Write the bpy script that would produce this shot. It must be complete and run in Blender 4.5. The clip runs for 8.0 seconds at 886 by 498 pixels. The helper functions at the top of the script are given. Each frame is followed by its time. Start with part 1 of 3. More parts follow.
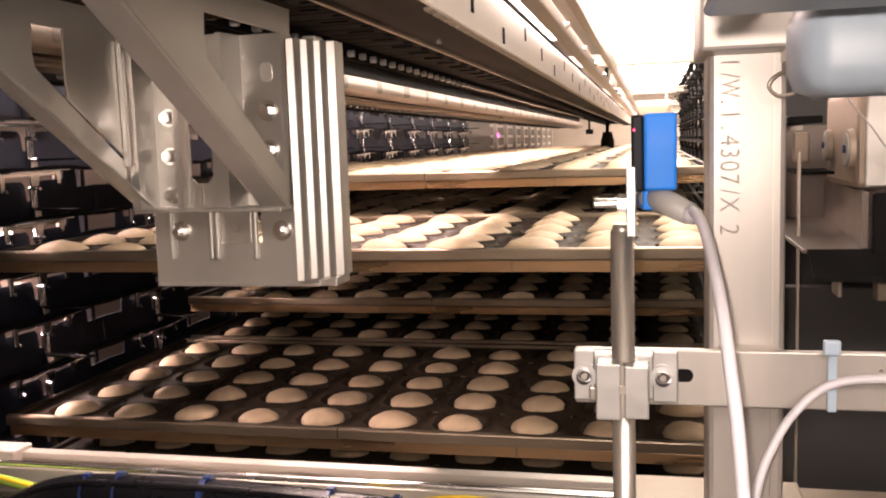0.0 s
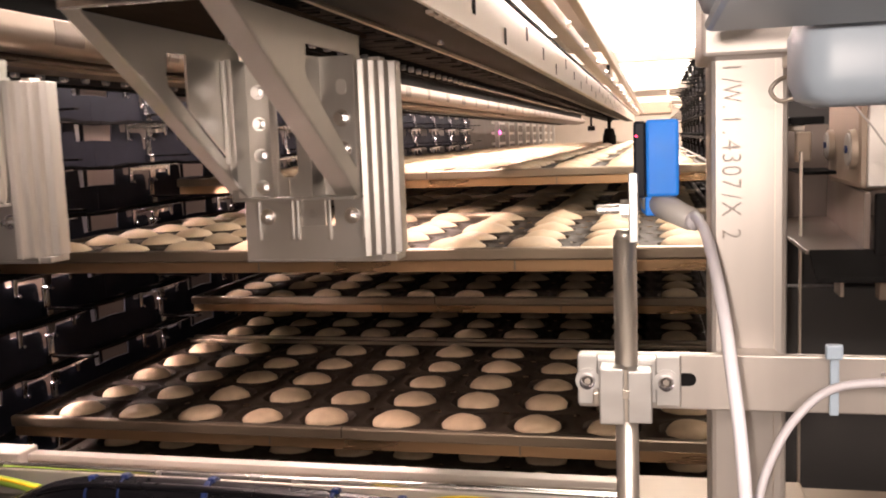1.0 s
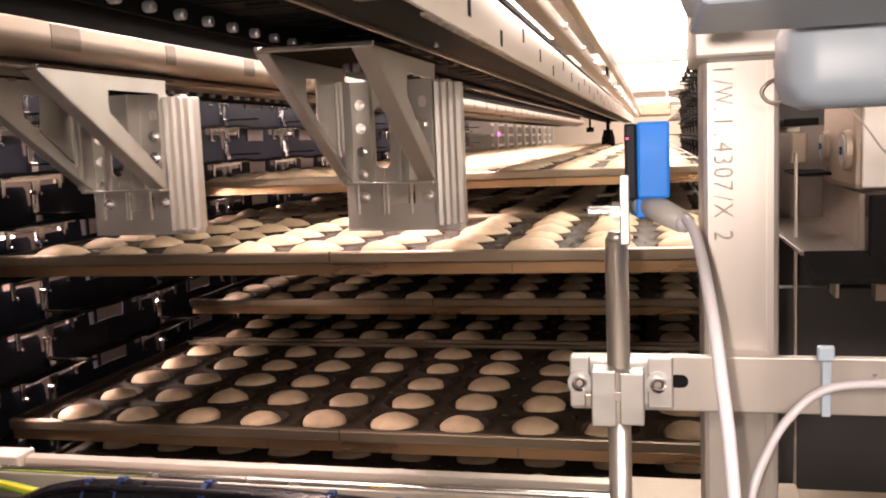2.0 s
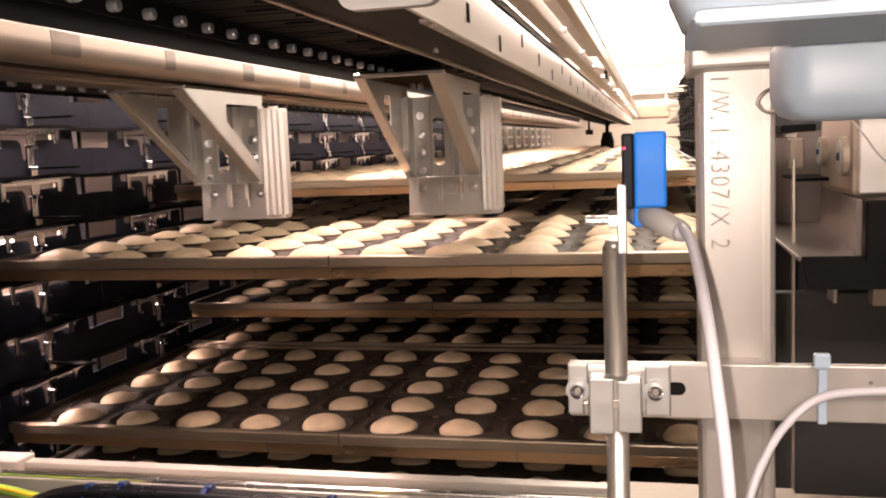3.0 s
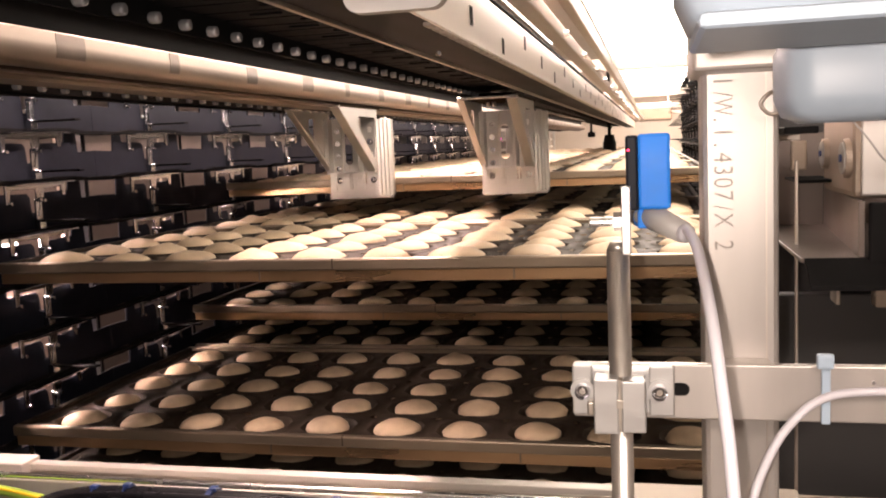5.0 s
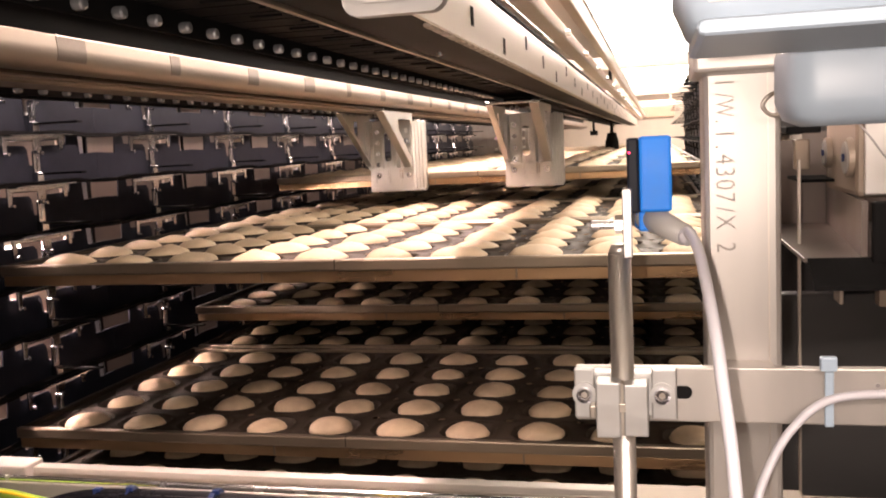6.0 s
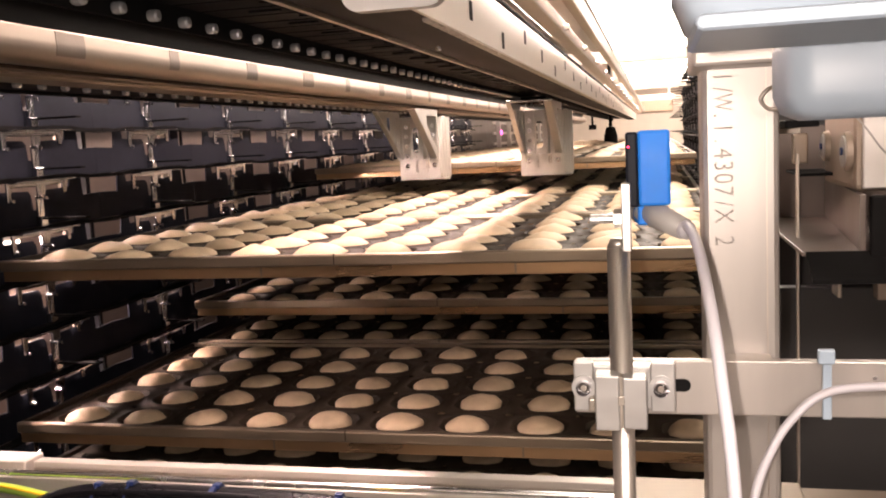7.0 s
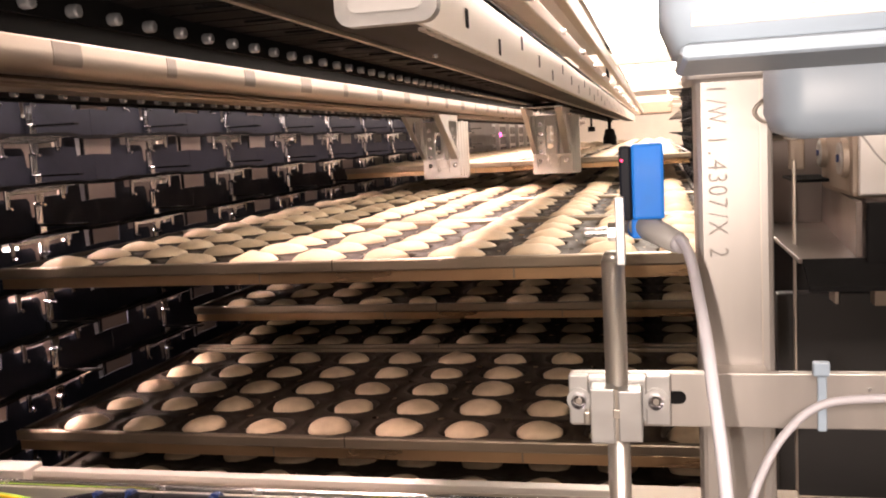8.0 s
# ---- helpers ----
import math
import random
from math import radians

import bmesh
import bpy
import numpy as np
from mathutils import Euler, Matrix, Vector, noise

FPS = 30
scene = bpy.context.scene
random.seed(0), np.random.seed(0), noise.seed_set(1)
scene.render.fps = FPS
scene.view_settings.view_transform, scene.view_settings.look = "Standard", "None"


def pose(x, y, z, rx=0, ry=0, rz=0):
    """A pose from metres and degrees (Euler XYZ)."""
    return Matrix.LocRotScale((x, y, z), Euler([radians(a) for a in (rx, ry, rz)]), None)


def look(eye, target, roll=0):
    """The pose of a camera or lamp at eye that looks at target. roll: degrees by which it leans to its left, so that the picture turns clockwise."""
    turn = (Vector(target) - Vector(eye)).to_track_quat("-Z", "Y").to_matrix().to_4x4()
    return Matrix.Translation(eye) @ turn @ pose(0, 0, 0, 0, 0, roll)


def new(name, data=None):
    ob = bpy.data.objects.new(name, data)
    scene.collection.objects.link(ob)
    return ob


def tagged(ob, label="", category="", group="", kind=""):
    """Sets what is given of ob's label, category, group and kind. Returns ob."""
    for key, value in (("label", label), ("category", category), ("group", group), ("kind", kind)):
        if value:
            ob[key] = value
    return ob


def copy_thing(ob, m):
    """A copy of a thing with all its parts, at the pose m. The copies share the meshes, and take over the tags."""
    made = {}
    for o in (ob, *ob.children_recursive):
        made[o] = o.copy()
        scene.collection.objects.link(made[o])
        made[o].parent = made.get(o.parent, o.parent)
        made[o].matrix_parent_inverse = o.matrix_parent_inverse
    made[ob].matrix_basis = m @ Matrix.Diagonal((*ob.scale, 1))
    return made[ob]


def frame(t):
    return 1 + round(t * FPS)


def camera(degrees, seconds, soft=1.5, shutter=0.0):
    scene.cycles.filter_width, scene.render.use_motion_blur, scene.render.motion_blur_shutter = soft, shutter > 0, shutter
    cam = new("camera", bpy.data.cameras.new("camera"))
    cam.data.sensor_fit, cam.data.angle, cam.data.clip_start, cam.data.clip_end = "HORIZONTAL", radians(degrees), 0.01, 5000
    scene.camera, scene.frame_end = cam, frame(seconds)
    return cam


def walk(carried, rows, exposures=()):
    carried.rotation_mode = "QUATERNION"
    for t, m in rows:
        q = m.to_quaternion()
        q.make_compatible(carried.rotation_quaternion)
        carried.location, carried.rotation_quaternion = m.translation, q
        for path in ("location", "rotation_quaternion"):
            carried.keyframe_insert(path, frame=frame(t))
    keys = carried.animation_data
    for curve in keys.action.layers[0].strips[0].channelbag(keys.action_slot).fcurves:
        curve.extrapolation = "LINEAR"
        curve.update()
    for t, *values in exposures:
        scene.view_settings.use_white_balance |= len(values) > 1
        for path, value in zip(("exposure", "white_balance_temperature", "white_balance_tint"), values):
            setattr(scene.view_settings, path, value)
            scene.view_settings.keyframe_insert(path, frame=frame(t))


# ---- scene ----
cam = camera(52.2, 8.0, soft=2.0, shutter=0.4)
PATH = [
    (0, (-0.004, 0.005, 1.455), (-0.456, 1.94, 1.224), -1.9),
    (0.5, (-0.002, 0.004, 1.456), (-0.452, 1.938, 1.218), -2.0),
    (1, (-0.004, 0.003, 1.46), (-0.461, 1.936, 1.222), -2.2),
    (1.5, (-0.002, 0.004, 1.459), (-0.46, 1.937, 1.223), -2.3),
    (3, (0.001, 0.001, 1.464), (-0.454, 1.935, 1.234), -2.4),
    (3.5, (0.0, 0.0, 1.462), (-0.454, 1.934, 1.235), -2.3),
    (4, (0.001, -0.002, 1.463), (-0.454, 1.932, 1.238), -2.4),
    (4.5, (0.0, -0.003, 1.463), (-0.457, 1.931, 1.239), -2.4),
    (6, (0.001, 0.0, 1.466), (-0.465, 1.931, 1.24), -2.8),
    (6.5, (0.001, -0.002, 1.466), (-0.463, 1.929, 1.23), -3.0),
    (7, (0.001, -0.002, 1.466), (-0.463, 1.929, 1.228), -2.9),
    (7.5, (0.002, 0.002, 1.471), (-0.463, 1.933, 1.234), -3.2),
    (8, (0.004, -0.001, 1.472), (-0.46, 1.93, 1.238), -3.2),
]
walk(cam, [(t, look(eye, target, roll)) for t, eye, target, roll in PATH])

# ---- light ----
scene.view_settings.exposure = 0.0
world = bpy.data.worlds.new("world")
scene.world = world
world.use_nodes = True
world.node_tree.nodes["Background"].inputs[0].default_value = (1.0, 0.93, 0.85, 1)
world.node_tree.nodes["Background"].inputs[1].default_value = 0.12


def strip_light(name, x, y, z, wide, deep, watts, color=(1.0, 0.72, 0.65)):
    """A lamp that shines straight down."""
    data = bpy.data.lights.new(name, "AREA")
    data.shape, data.size, data.size_y, data.energy, data.color = "RECTANGLE", wide, deep, watts, color
    ob = new(name, data)
    ob.matrix_basis = pose(x, y, z)
    return ob


TIER = 0.0975
PITCH = 0.12
X0, Y0 = -1.034, 1.424
Z_E, Z_A, Z_T, Z_B, Z_F = 1.0, 1.2925, 1.39, 1.0975, 0.9025
TRAY_STEP = 0.665


# ---- materials ----
def material(name, color, rough=0.5, metal=0.0, vary=0.15, scale=30.0, bump=0.0, grain=None, rough_vary=0.1, emit=0.0,
             per_object=0.0, gloss=0.5):
    """Surface with two scales of variation; grain stretches the fine one along an axis."""
    m = bpy.data.materials.new(name)
    m.use_nodes = True
    nt = m.node_tree
    n, l = nt.nodes, nt.links
    b = n["Principled BSDF"]
    co = n.new("ShaderNodeTexCoord")
    mp = n.new("ShaderNodeMapping")
    l.new(co.outputs["Object"], mp.inputs[0])
    mp.inputs["Scale"].default_value = grain or (1, 1, 1)
    fine = n.new("ShaderNodeTexNoise")
    fine.inputs["Scale"].default_value, fine.inputs["Detail"].default_value = scale, 6
    l.new(mp.outputs[0], fine.inputs["Vector"])
    wide = n.new("ShaderNodeTexNoise")
    wide.inputs["Scale"].default_value, wide.inputs["Detail"].default_value = scale * 0.16, 3
    l.new(co.outputs["Object"], wide.inputs["Vector"])
    mix = n.new("ShaderNodeMath")
    mix.operation = "ADD"
    l.new(fine.outputs["Fac"], mix.inputs[0])
    l.new(wide.outputs["Fac"], mix.inputs[1])
    fac = mix
    if per_object:
        info = n.new("ShaderNodeObjectInfo")
        mul = n.new("ShaderNodeMath")
        mul.operation = "MULTIPLY_ADD"
        l.new(info.outputs["Random"], mul.inputs[0])
        mul.inputs[1].default_value = per_object
        l.new(mix.outputs[0], mul.inputs[2])
        fac = mul
    ramp = n.new("ShaderNodeMapRange")
    ramp.inputs["From Min"].default_value, ramp.inputs["From Max"].default_value = 0.6, 1.4
    ramp.inputs["To Min"].default_value, ramp.inputs["To Max"].default_value = 1 - vary, 1 + vary
    l.new(fac.outputs[0], ramp.inputs["Value"])
    tint = n.new("ShaderNodeVectorMath")
    tint.operation = "SCALE"
    tint.inputs[0].default_value = color
    l.new(ramp.outputs[0], tint.inputs["Scale"])
    l.new(tint.outputs[0], b.inputs["Base Color"])
    rr = n.new("ShaderNodeMapRange")
    rr.inputs["From Min"].default_value, rr.inputs["From Max"].default_value = 0.6, 1.4
    rr.inputs["To Min"].default_value, rr.inputs["To Max"].default_value = max(0.02, rough - rough_vary), min(1, rough + rough_vary)
    l.new(mix.outputs[0], rr.inputs["Value"])
    l.new(rr.outputs[0], b.inputs["Roughness"])
    b.inputs["Metallic"].default_value = metal
    b.inputs["Specular IOR Level"].default_value = gloss
    if bump:
        bp = n.new("ShaderNodeBump")
        bp.inputs["Strength"].default_value, bp.inputs["Distance"].default_value = bump, 0.002
        l.new(fine.outputs["Fac"], bp.inputs["Height"])
        l.new(bp.outputs[0], b.inputs["Normal"])
    if emit:
        b.inputs["Emission Color"].default_value = (*color, 1)
        b.inputs["Emission Strength"].default_value = emit
    return m


STEEL = material("brushed_steel", (0.60, 0.575, 0.535), 0.38, 0.80, 0.06, 30, 0.0, (1, 1, 0.3), 0.04)
STEEL_Y = material("steel_beam", (0.50, 0.43, 0.37), 0.38, 1.0, 0.12, 40, 0.06, (1, 0.05, 1))
STEEL_DULL = material("dull_steel", (0.50, 0.45, 0.39), 0.42, 0.9, 0.2, 40, 0.1)
POST = material("post_steel", (0.43, 0.40, 0.37), 0.42, 0.7, 0.3, 22, 0.08, (1, 1, 0.15))
ALU = material("milled_aluminium", (0.47, 0.46, 0.445), 0.40, 0.75, 0.14, 90, 0.06, (0.3, 1, 1))
CHROME = material("chrome", (0.92, 0.91, 0.90), 0.24, 1.0, 0.05, 30)
BAKED = material("tray_coating", (0.034, 0.0245, 0.0175), 0.6, 0.0, 0.35, 26, 0.12, gloss=0.12)
RIM = material("tray_rim_steel", (0.29, 0.235, 0.175), 0.38, 0.9, 0.25, 30, 0.05, (0.1, 1, 1))
SKIRT = material("browned_tray_steel", (0.42, 0.275, 0.155), 0.30, 0.9, 0.25, 26, 0.1, (0.1, 1, 1))
DOUGH = material("dough", (0.44, 0.332, 0.222), 0.6, 0.0, 0.28, 45, 0.6, per_object=0.25)
BLACK = material("black_plastic", (0.0150, 0.0165, 0.0235), 0.44, 0.0, 0.3, 25, 0.05, gloss=0.05)
BLACK_SLEEK = material("sleek_black_plastic", (0.007, 0.007, 0.009), 0.26, 0.0, 0.25, 40, 0.05, gloss=0.3)
# bracket steel with the shade under the guide put into its colour
SHADED_STEEL = material("shaded_steel", (0.045, 0.033, 0.024), 0.5, 0.0, 0.25, 40, 0.06, (1, 0.05, 1), gloss=0.0)
BEAM_PALE = material("pale_beam_steel", (0.27, 0.217, 0.177), 0.42, 0.75, 0.3, 16, 0.0, (1, 0.12, 1), 0.08)
BEAM_LOW = material("browned_beam_steel", (0.22, 0.16, 0.12), 0.33, 0.8, 0.3, 20, 0.03, (1, 0.1, 1))
BEAM_PATCH = material("reflection_patch_steel", (0.12, 0.094, 0.076), 0.46, 0.7, 0.3, 30, 0.0)
# guide's unlit underside: its shade is put into the steel's colour
SHADED_FLANGE = material("shaded_flange_steel", (0.016, 0.0125, 0.0105), 0.62, 0.0, 0.35, 22, 0.04, (1, 0.06, 1), gloss=0.15)
RAIL = material("pale_aluminium", (0.90, 0.87, 0.83), 0.34, 0.8, 0.06, 14, 0.0, (1, 0.15, 1), 0.06)
FRONT_RAIL = material("front_rail_aluminium", (0.52, 0.475, 0.43), 0.42, 0.4, 0.14, 30, 0.05, (0.15, 1, 1))
DUCT = material("tan_duct_sheet", (0.30, 0.22, 0.16), 0.5, 0.2, 0.15, 8, 0.03)
ROD = material("round_rod_steel", (0.60, 0.56, 0.51), 0.36, 0.9, 0.12, 60, 0.05, (1, 1, 0.05))
# dark brown holds the shade behind the left rack
SHADED_PANEL = material("shaded_brown_panel", (0.085, 0.065, 0.052), 0.5, 0.0, 0.3, 9, 0.05)
ROLLER = material("pale_roller", (0.45, 0.46, 0.47), 0.22, 0.6, 0.1, 40, 0.03)
LUG = material("bright_lug_steel", (0.55, 0.55, 0.58), 0.18, 1.0, 0.1, 40, 0.05, rough_vary=0.05)
CABINET = material("brown_grey_painted_steel", (0.15, 0.118, 0.10), 0.42, 0.0, 0.3, 16, 0.06)
TAN = material("tan_cast_metal", (0.36, 0.29, 0.23), 0.5, 0.3, 0.15, 30, 0.08)
PINK = material("pink_signal", (1.0, 0.12, 0.55), 0.5, emit=5.0)
BLACK_METAL = material("black_painted_steel", (0.010, 0.0095, 0.0095), 0.6, 0.0, 0.3, 20, 0.05, gloss=0.02)
BLUE = material("blue_plastic", (0.02, 0.22, 0.80), 0.5, 0.0, 0.06, 60, 0.03, gloss=0.25)
GREY_PLASTIC = material("grey_plastic", (0.42, 0.40, 0.38), 0.5, 0.0, 0.08, 60, 0.05)
CABLE = material("pale_grey_cable", (0.52, 0.50, 0.53), 0.4, 0.0, 0.06, 60, 0.03)
TIE_WHITE = material("clear_nylon", (0.34, 0.42, 0.50), 0.35, 0.0, 0.06, 60)
TIE_BLUE = material("blue_nylon", (0.012, 0.03, 0.12), 0.4, 0.0, 0.06, 60)
HOUSING = material("blue_grey_plastic", (0.23, 0.275, 0.32), 0.42, 0.0, 0.12, 14, 0.03)
WALL = material("pale_panel", (0.62, 0.55, 0.47), 0.5, 0.0, 0.1, 6, 0.03)
DARK_WALL = material("dark_panel", (0.026, 0.024, 0.023), 0.5, 0.0, 0.2, 8, 0.03)
CEIL = material("ceiling_panel", (0.72, 0.68, 0.62), 0.45, 0.0, 0.06, 6, 0.03)
FLOOR = material("concrete_floor", (0.30, 0.28, 0.26), 0.6, 0.0, 0.2, 5, 0.1)
YELLOW = material("yellow_cable", (0.8, 0.55, 0.03), 0.4, 0.0, 0.06, 60)
GREEN = material("green_cable", (0.30, 0.46, 0.06), 0.4, 0.0, 0.06, 60)
INK = material("grey_ink", (0.36, 0.33, 0.30), 0.7, 0.0, 0.2, 90)
LAMP = material("lamp_glow", (1.0, 0.9, 0.78), 0.5, emit=9.0)
RED = material("red_led", (1.0, 0.03, 0.12), 0.5, emit=6.0)


# ---- mesh helpers ----
def part(name, bm, mat, parent=None, label="", smooth=False):
    me = bpy.data.meshes.new(name)
    bm.normal_update()
    bm.to_mesh(me)
    bm.free()
    me.materials.append(mat)
    if smooth:
        me.shade_smooth()
    ob = new(name, me)
    ob.parent = parent
    return tagged(ob, label)


def thing(name, m=None, label="", category="", group="", kind=""):
    ob = new(name)
    ob.empty_display_size = 0.02
    ob.matrix_basis = m or Matrix()
    return tagged(ob, label, category, group, kind)


def add_box(bm, x0, x1, y0, y1, z0, z1, bevel=0.0, m=None):
    r = bmesh.ops.create_cube(bm, size=1.0)["verts"]
    for v in r:
        v.co = Vector(((x0 + x1) / 2 + v.co.x * (x1 - x0), (y0 + y1) / 2 + v.co.y * (y1 - y0), (z0 + z1) / 2 + v.co.z * (z1 - z0)))
    if m:
        for v in r:
            v.co = m @ v.co
    if bevel:
        edges = list({e for v in r for e in v.link_edges})
        bmesh.ops.bevel(bm, geom=edges, offset=bevel, segments=2, affect="EDGES", profile=0.5)
    return bm


def box(x0, x1, y0, y1, z0, z1, bevel=0.0, m=None):
    return add_box(bmesh.new(), x0, x1, y0, y1, z0, z1, bevel, m)


def add_cyl(bm, p, q, r, r2=None, seg=20, caps=True):
    p, q = Vector(p), Vector(q)
    d = q - p
    m = Matrix.Translation((p + q) / 2) @ d.to_track_quat("Z", "Y").to_matrix().to_4x4()
    bmesh.ops.create_cone(bm, cap_ends=caps, segments=seg, radius1=r, radius2=r if r2 is None else r2, depth=d.length, matrix=m)
    return bm


def cyl(p, q, r, r2=None, seg=20):
    return add_cyl(bmesh.new(), p, q, r, r2, seg)


def prism(points, axis, a, b, bevel=0.0):
    """A flat outline pushed along an axis from a to b."""
    bm = bmesh.new()

    def at(u, v, w):
        return {"x": (w, u, v), "y": (u, w, v), "z": (u, v, w)}[axis]

    lo = [bm.verts.new(at(u, v, a)) for u, v in points]
    hi = [bm.verts.new(at(u, v, b)) for u, v in points]
    n = len(points)
    bm.faces.new(lo)
    bm.faces.new(hi[::-1])
    for i in range(n):
        bm.faces.new((lo[i], hi[i], hi[(i + 1) % n], lo[(i + 1) % n]))
    bmesh.ops.recalc_face_normals(bm, faces=bm.faces)
    if bevel:
        bmesh.ops.bevel(bm, geom=bm.edges[:], offset=bevel, segments=1, affect="EDGES", profile=0.5)
    return bm


def bow(points, steps=12):
    """A smooth line through the points."""
    pts = [Vector(p) for p in points]
    pts = [2 * pts[0] - pts[1]] + pts + [2 * pts[-1] - pts[-2]]
    out = []
    for i in range(1, len(pts) - 2):
        a, b, c, d = pts[i - 1:i + 3]
        for k in range(steps):
            t = k / steps
            out.append(0.5 * ((2 * b) + (c - a) * t + (2 * a - 5 * b + 4 * c - d) * t * t + (3 * b - a - 3 * c + d) * t ** 3))
    out.append(pts[-2])
    return out


def tube(points, r, seg=12, steps=12):
    line = bow(points, steps)
    bm = bmesh.new()
    rings = []
    up = Vector((0.3, 0.9, 0.1))
    for i, p in enumerate(line):
        d = (line[min(i + 1, len(line) - 1)] - line[max(i - 1, 0)]).normalized()
        s = d.cross(up).normalized()
        u = s.cross(d)
        rings.append([bm.verts.new(p + r * (math.cos(k * math.tau / seg) * s + math.sin(k * math.tau / seg) * u)) for k in range(seg)])
    for a, b in zip(rings, rings[1:]):
        for k in range(seg):
            bm.faces.new((a[k], a[(k + 1) % seg], b[(k + 1) % seg], b[k]))
    bm.faces.new(rings[0][::-1])
    bm.faces.new(rings[-1])
    bmesh.ops.recalc_face_normals(bm, faces=bm.faces)
    return bm


def screw(parent, x, y, z, r, name="screw"):
    """Socket-head screw on a face that looks along -y."""
    w = part("washer", cyl((x, y, z), (x, y - 0.0012, z), r * 1.55, seg=24), ALU, parent)
    bm = cyl((x, y - 0.0012, z), (x, y - 0.005, z), r, r * 0.94, 24)
    bmesh.ops.inset_region(bm, faces=[f for f in bm.faces if f.normal.y < -0.9], thickness=r * 0.45, depth=-0.0025)
    head = part(name, bm, LUG, parent)
    part("socket", cyl((x, y - 0.0022, z), (x, y - 0.0030, z), r * 0.42, seg=6), STEEL_DULL, head)
    return w


# ---- the hall and the machine's shell ----
def shell():
    tagged(part("floor", box(-4, 4, -4, 14, -0.1, 0, 0), FLOOR), "grey concrete factory floor under the machine", "floor", kind="structure")
    tagged(part("wall_south", box(-4, 4, -4.1, -4, 0, 4), WALL), "pale factory wall behind the aisle", "wall", kind="structure")
    tagged(part("wall_west", box(-4.1, -4, -4, 14, 0, 4), WALL), "pale factory side wall", "wall", kind="structure")
    tagged(part("wall_east", box(4, 4.1, -4, 14, 0, 4), WALL), "pale factory side wall", "wall", kind="structure")
    tagged(part("wall_north", box(-4, 4, 14, 14.1, 0, 4), WALL), "pale end wall beyond the machine", "wall", kind="structure")
    tagged(part("ceiling", box(-4, 4, -4, 14, 4, 4.1), CEIL), "pale hall ceiling high over the machine", "ceiling", kind="structure")
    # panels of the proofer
    tagged(part("wall_proofer_west", box(-1.46, -1.42, 0.9, 12, 0, 2.1), SHADED_PANEL), "side panel behind the chain rack, shade put into its brown colour", "wall", kind="structure")
    tagged(part("wall_proofer_east", box(0.62, 0.66, 1.3, 12, 0, 2.1), WALL), "pale steel side panel behind the chain rack", "wall", kind="structure")
    tagged(part("wall_proofer_end", box(-1.46, 0.66, 12, 12.04, 0, 2.1), WALL), "pale end panel of the proofer", "wall", kind="structure")
    tagged(part("ceiling_proofer", box(-1.46, 0.66, 0.7, 12, 2.1, 2.14), CEIL), "pale insulated ceiling panel of the proofer", "ceiling", kind="structure")


    # added out of view at the left, to block hall light from the rack
    tagged(part("wall_light_blocker", box(-1.5, -0.60, 0.60, 0.64, 0.0, 2.1), DARK_WALL), "unseen dark panel added to keep hall light off the left rack", "wall", kind="structure")


shell()


# ---- trays ----
def tray_sheet():
    """The pan sheet: fifty round cups, with small round holes between them."""
    bm = bmesh.new()
    h, q, r = PITCH / 2, 0.006, 0.049
    outline = []
    for k in range(4):
        a = k * math.pi / 2
        side = [(h, s * (h - q)) for s in (-1, -0.4, 0.4, 1)]
        arc = [(h - q * math.sin(b), h - q * math.cos(b)) for b in (math.pi / 8, math.pi / 4, 3 * math.pi / 8)]
        for x, y in side + arc:
            outline.append((x * math.cos(a) - y * math.sin(a), x * math.sin(a) + y * math.cos(a)))
    n = len(outline)
    verts, faces = [], []
    for i in range(10):
        for j in range(5):
            cx, cy, base = i * PITCH, j * PITCH, len(verts)
            rings = [[(x, y, 0.0) for x, y in outline]]
            for rr, z in ((r + 0.003, 0.0), (r + 0.001, 0.0028), (r - 0.001, 0.0005), (r - 0.005, -0.010), (r - 0.012, -0.014)):
                rings.append([(rr * math.cos(math.atan2(y, x)), rr * math.sin(math.atan2(y, x)), z) for x, y in outline])
            for ring in rings:
                verts += [(cx + x, cy + y, z) for x, y, z in ring]
            for a in range(len(rings) - 1):
                for k in range(n):
                    faces.append((base + a * n + k, base + a * n + (k + 1) % n, base + (a + 1) * n + (k + 1) % n, base + (a + 1) * n + k))
            faces.append(tuple(base + (len(rings) - 1) * n + k for k in range(n)))
    me = bpy.data.meshes.new("sheet")
    me.from_pydata(verts, [], faces)
    bm.from_mesh(me)
    bmesh.ops.remove_doubles(bm, verts=bm.verts, dist=0.0001)
    bm.to_mesh(me)
    bm.free()
    me.materials.append(BAKED)
    me.shade_smooth()
    return me


SHEET = tray_sheet()
XL, XR = -0.093, 9 * PITCH + 0.075
YF, YB = -0.074, 4 * PITCH + 0.086


def bar_mesh(name, mat, x0, x1, y0, y1, z0, z1, bevel=0.0012):
    bm = box(x0, x1, y0, y1, z0, z1, bevel)
    me = bpy.data.meshes.new(name)
    bm.to_mesh(me)
    bm.free()
    me.materials.append(mat)
    return me


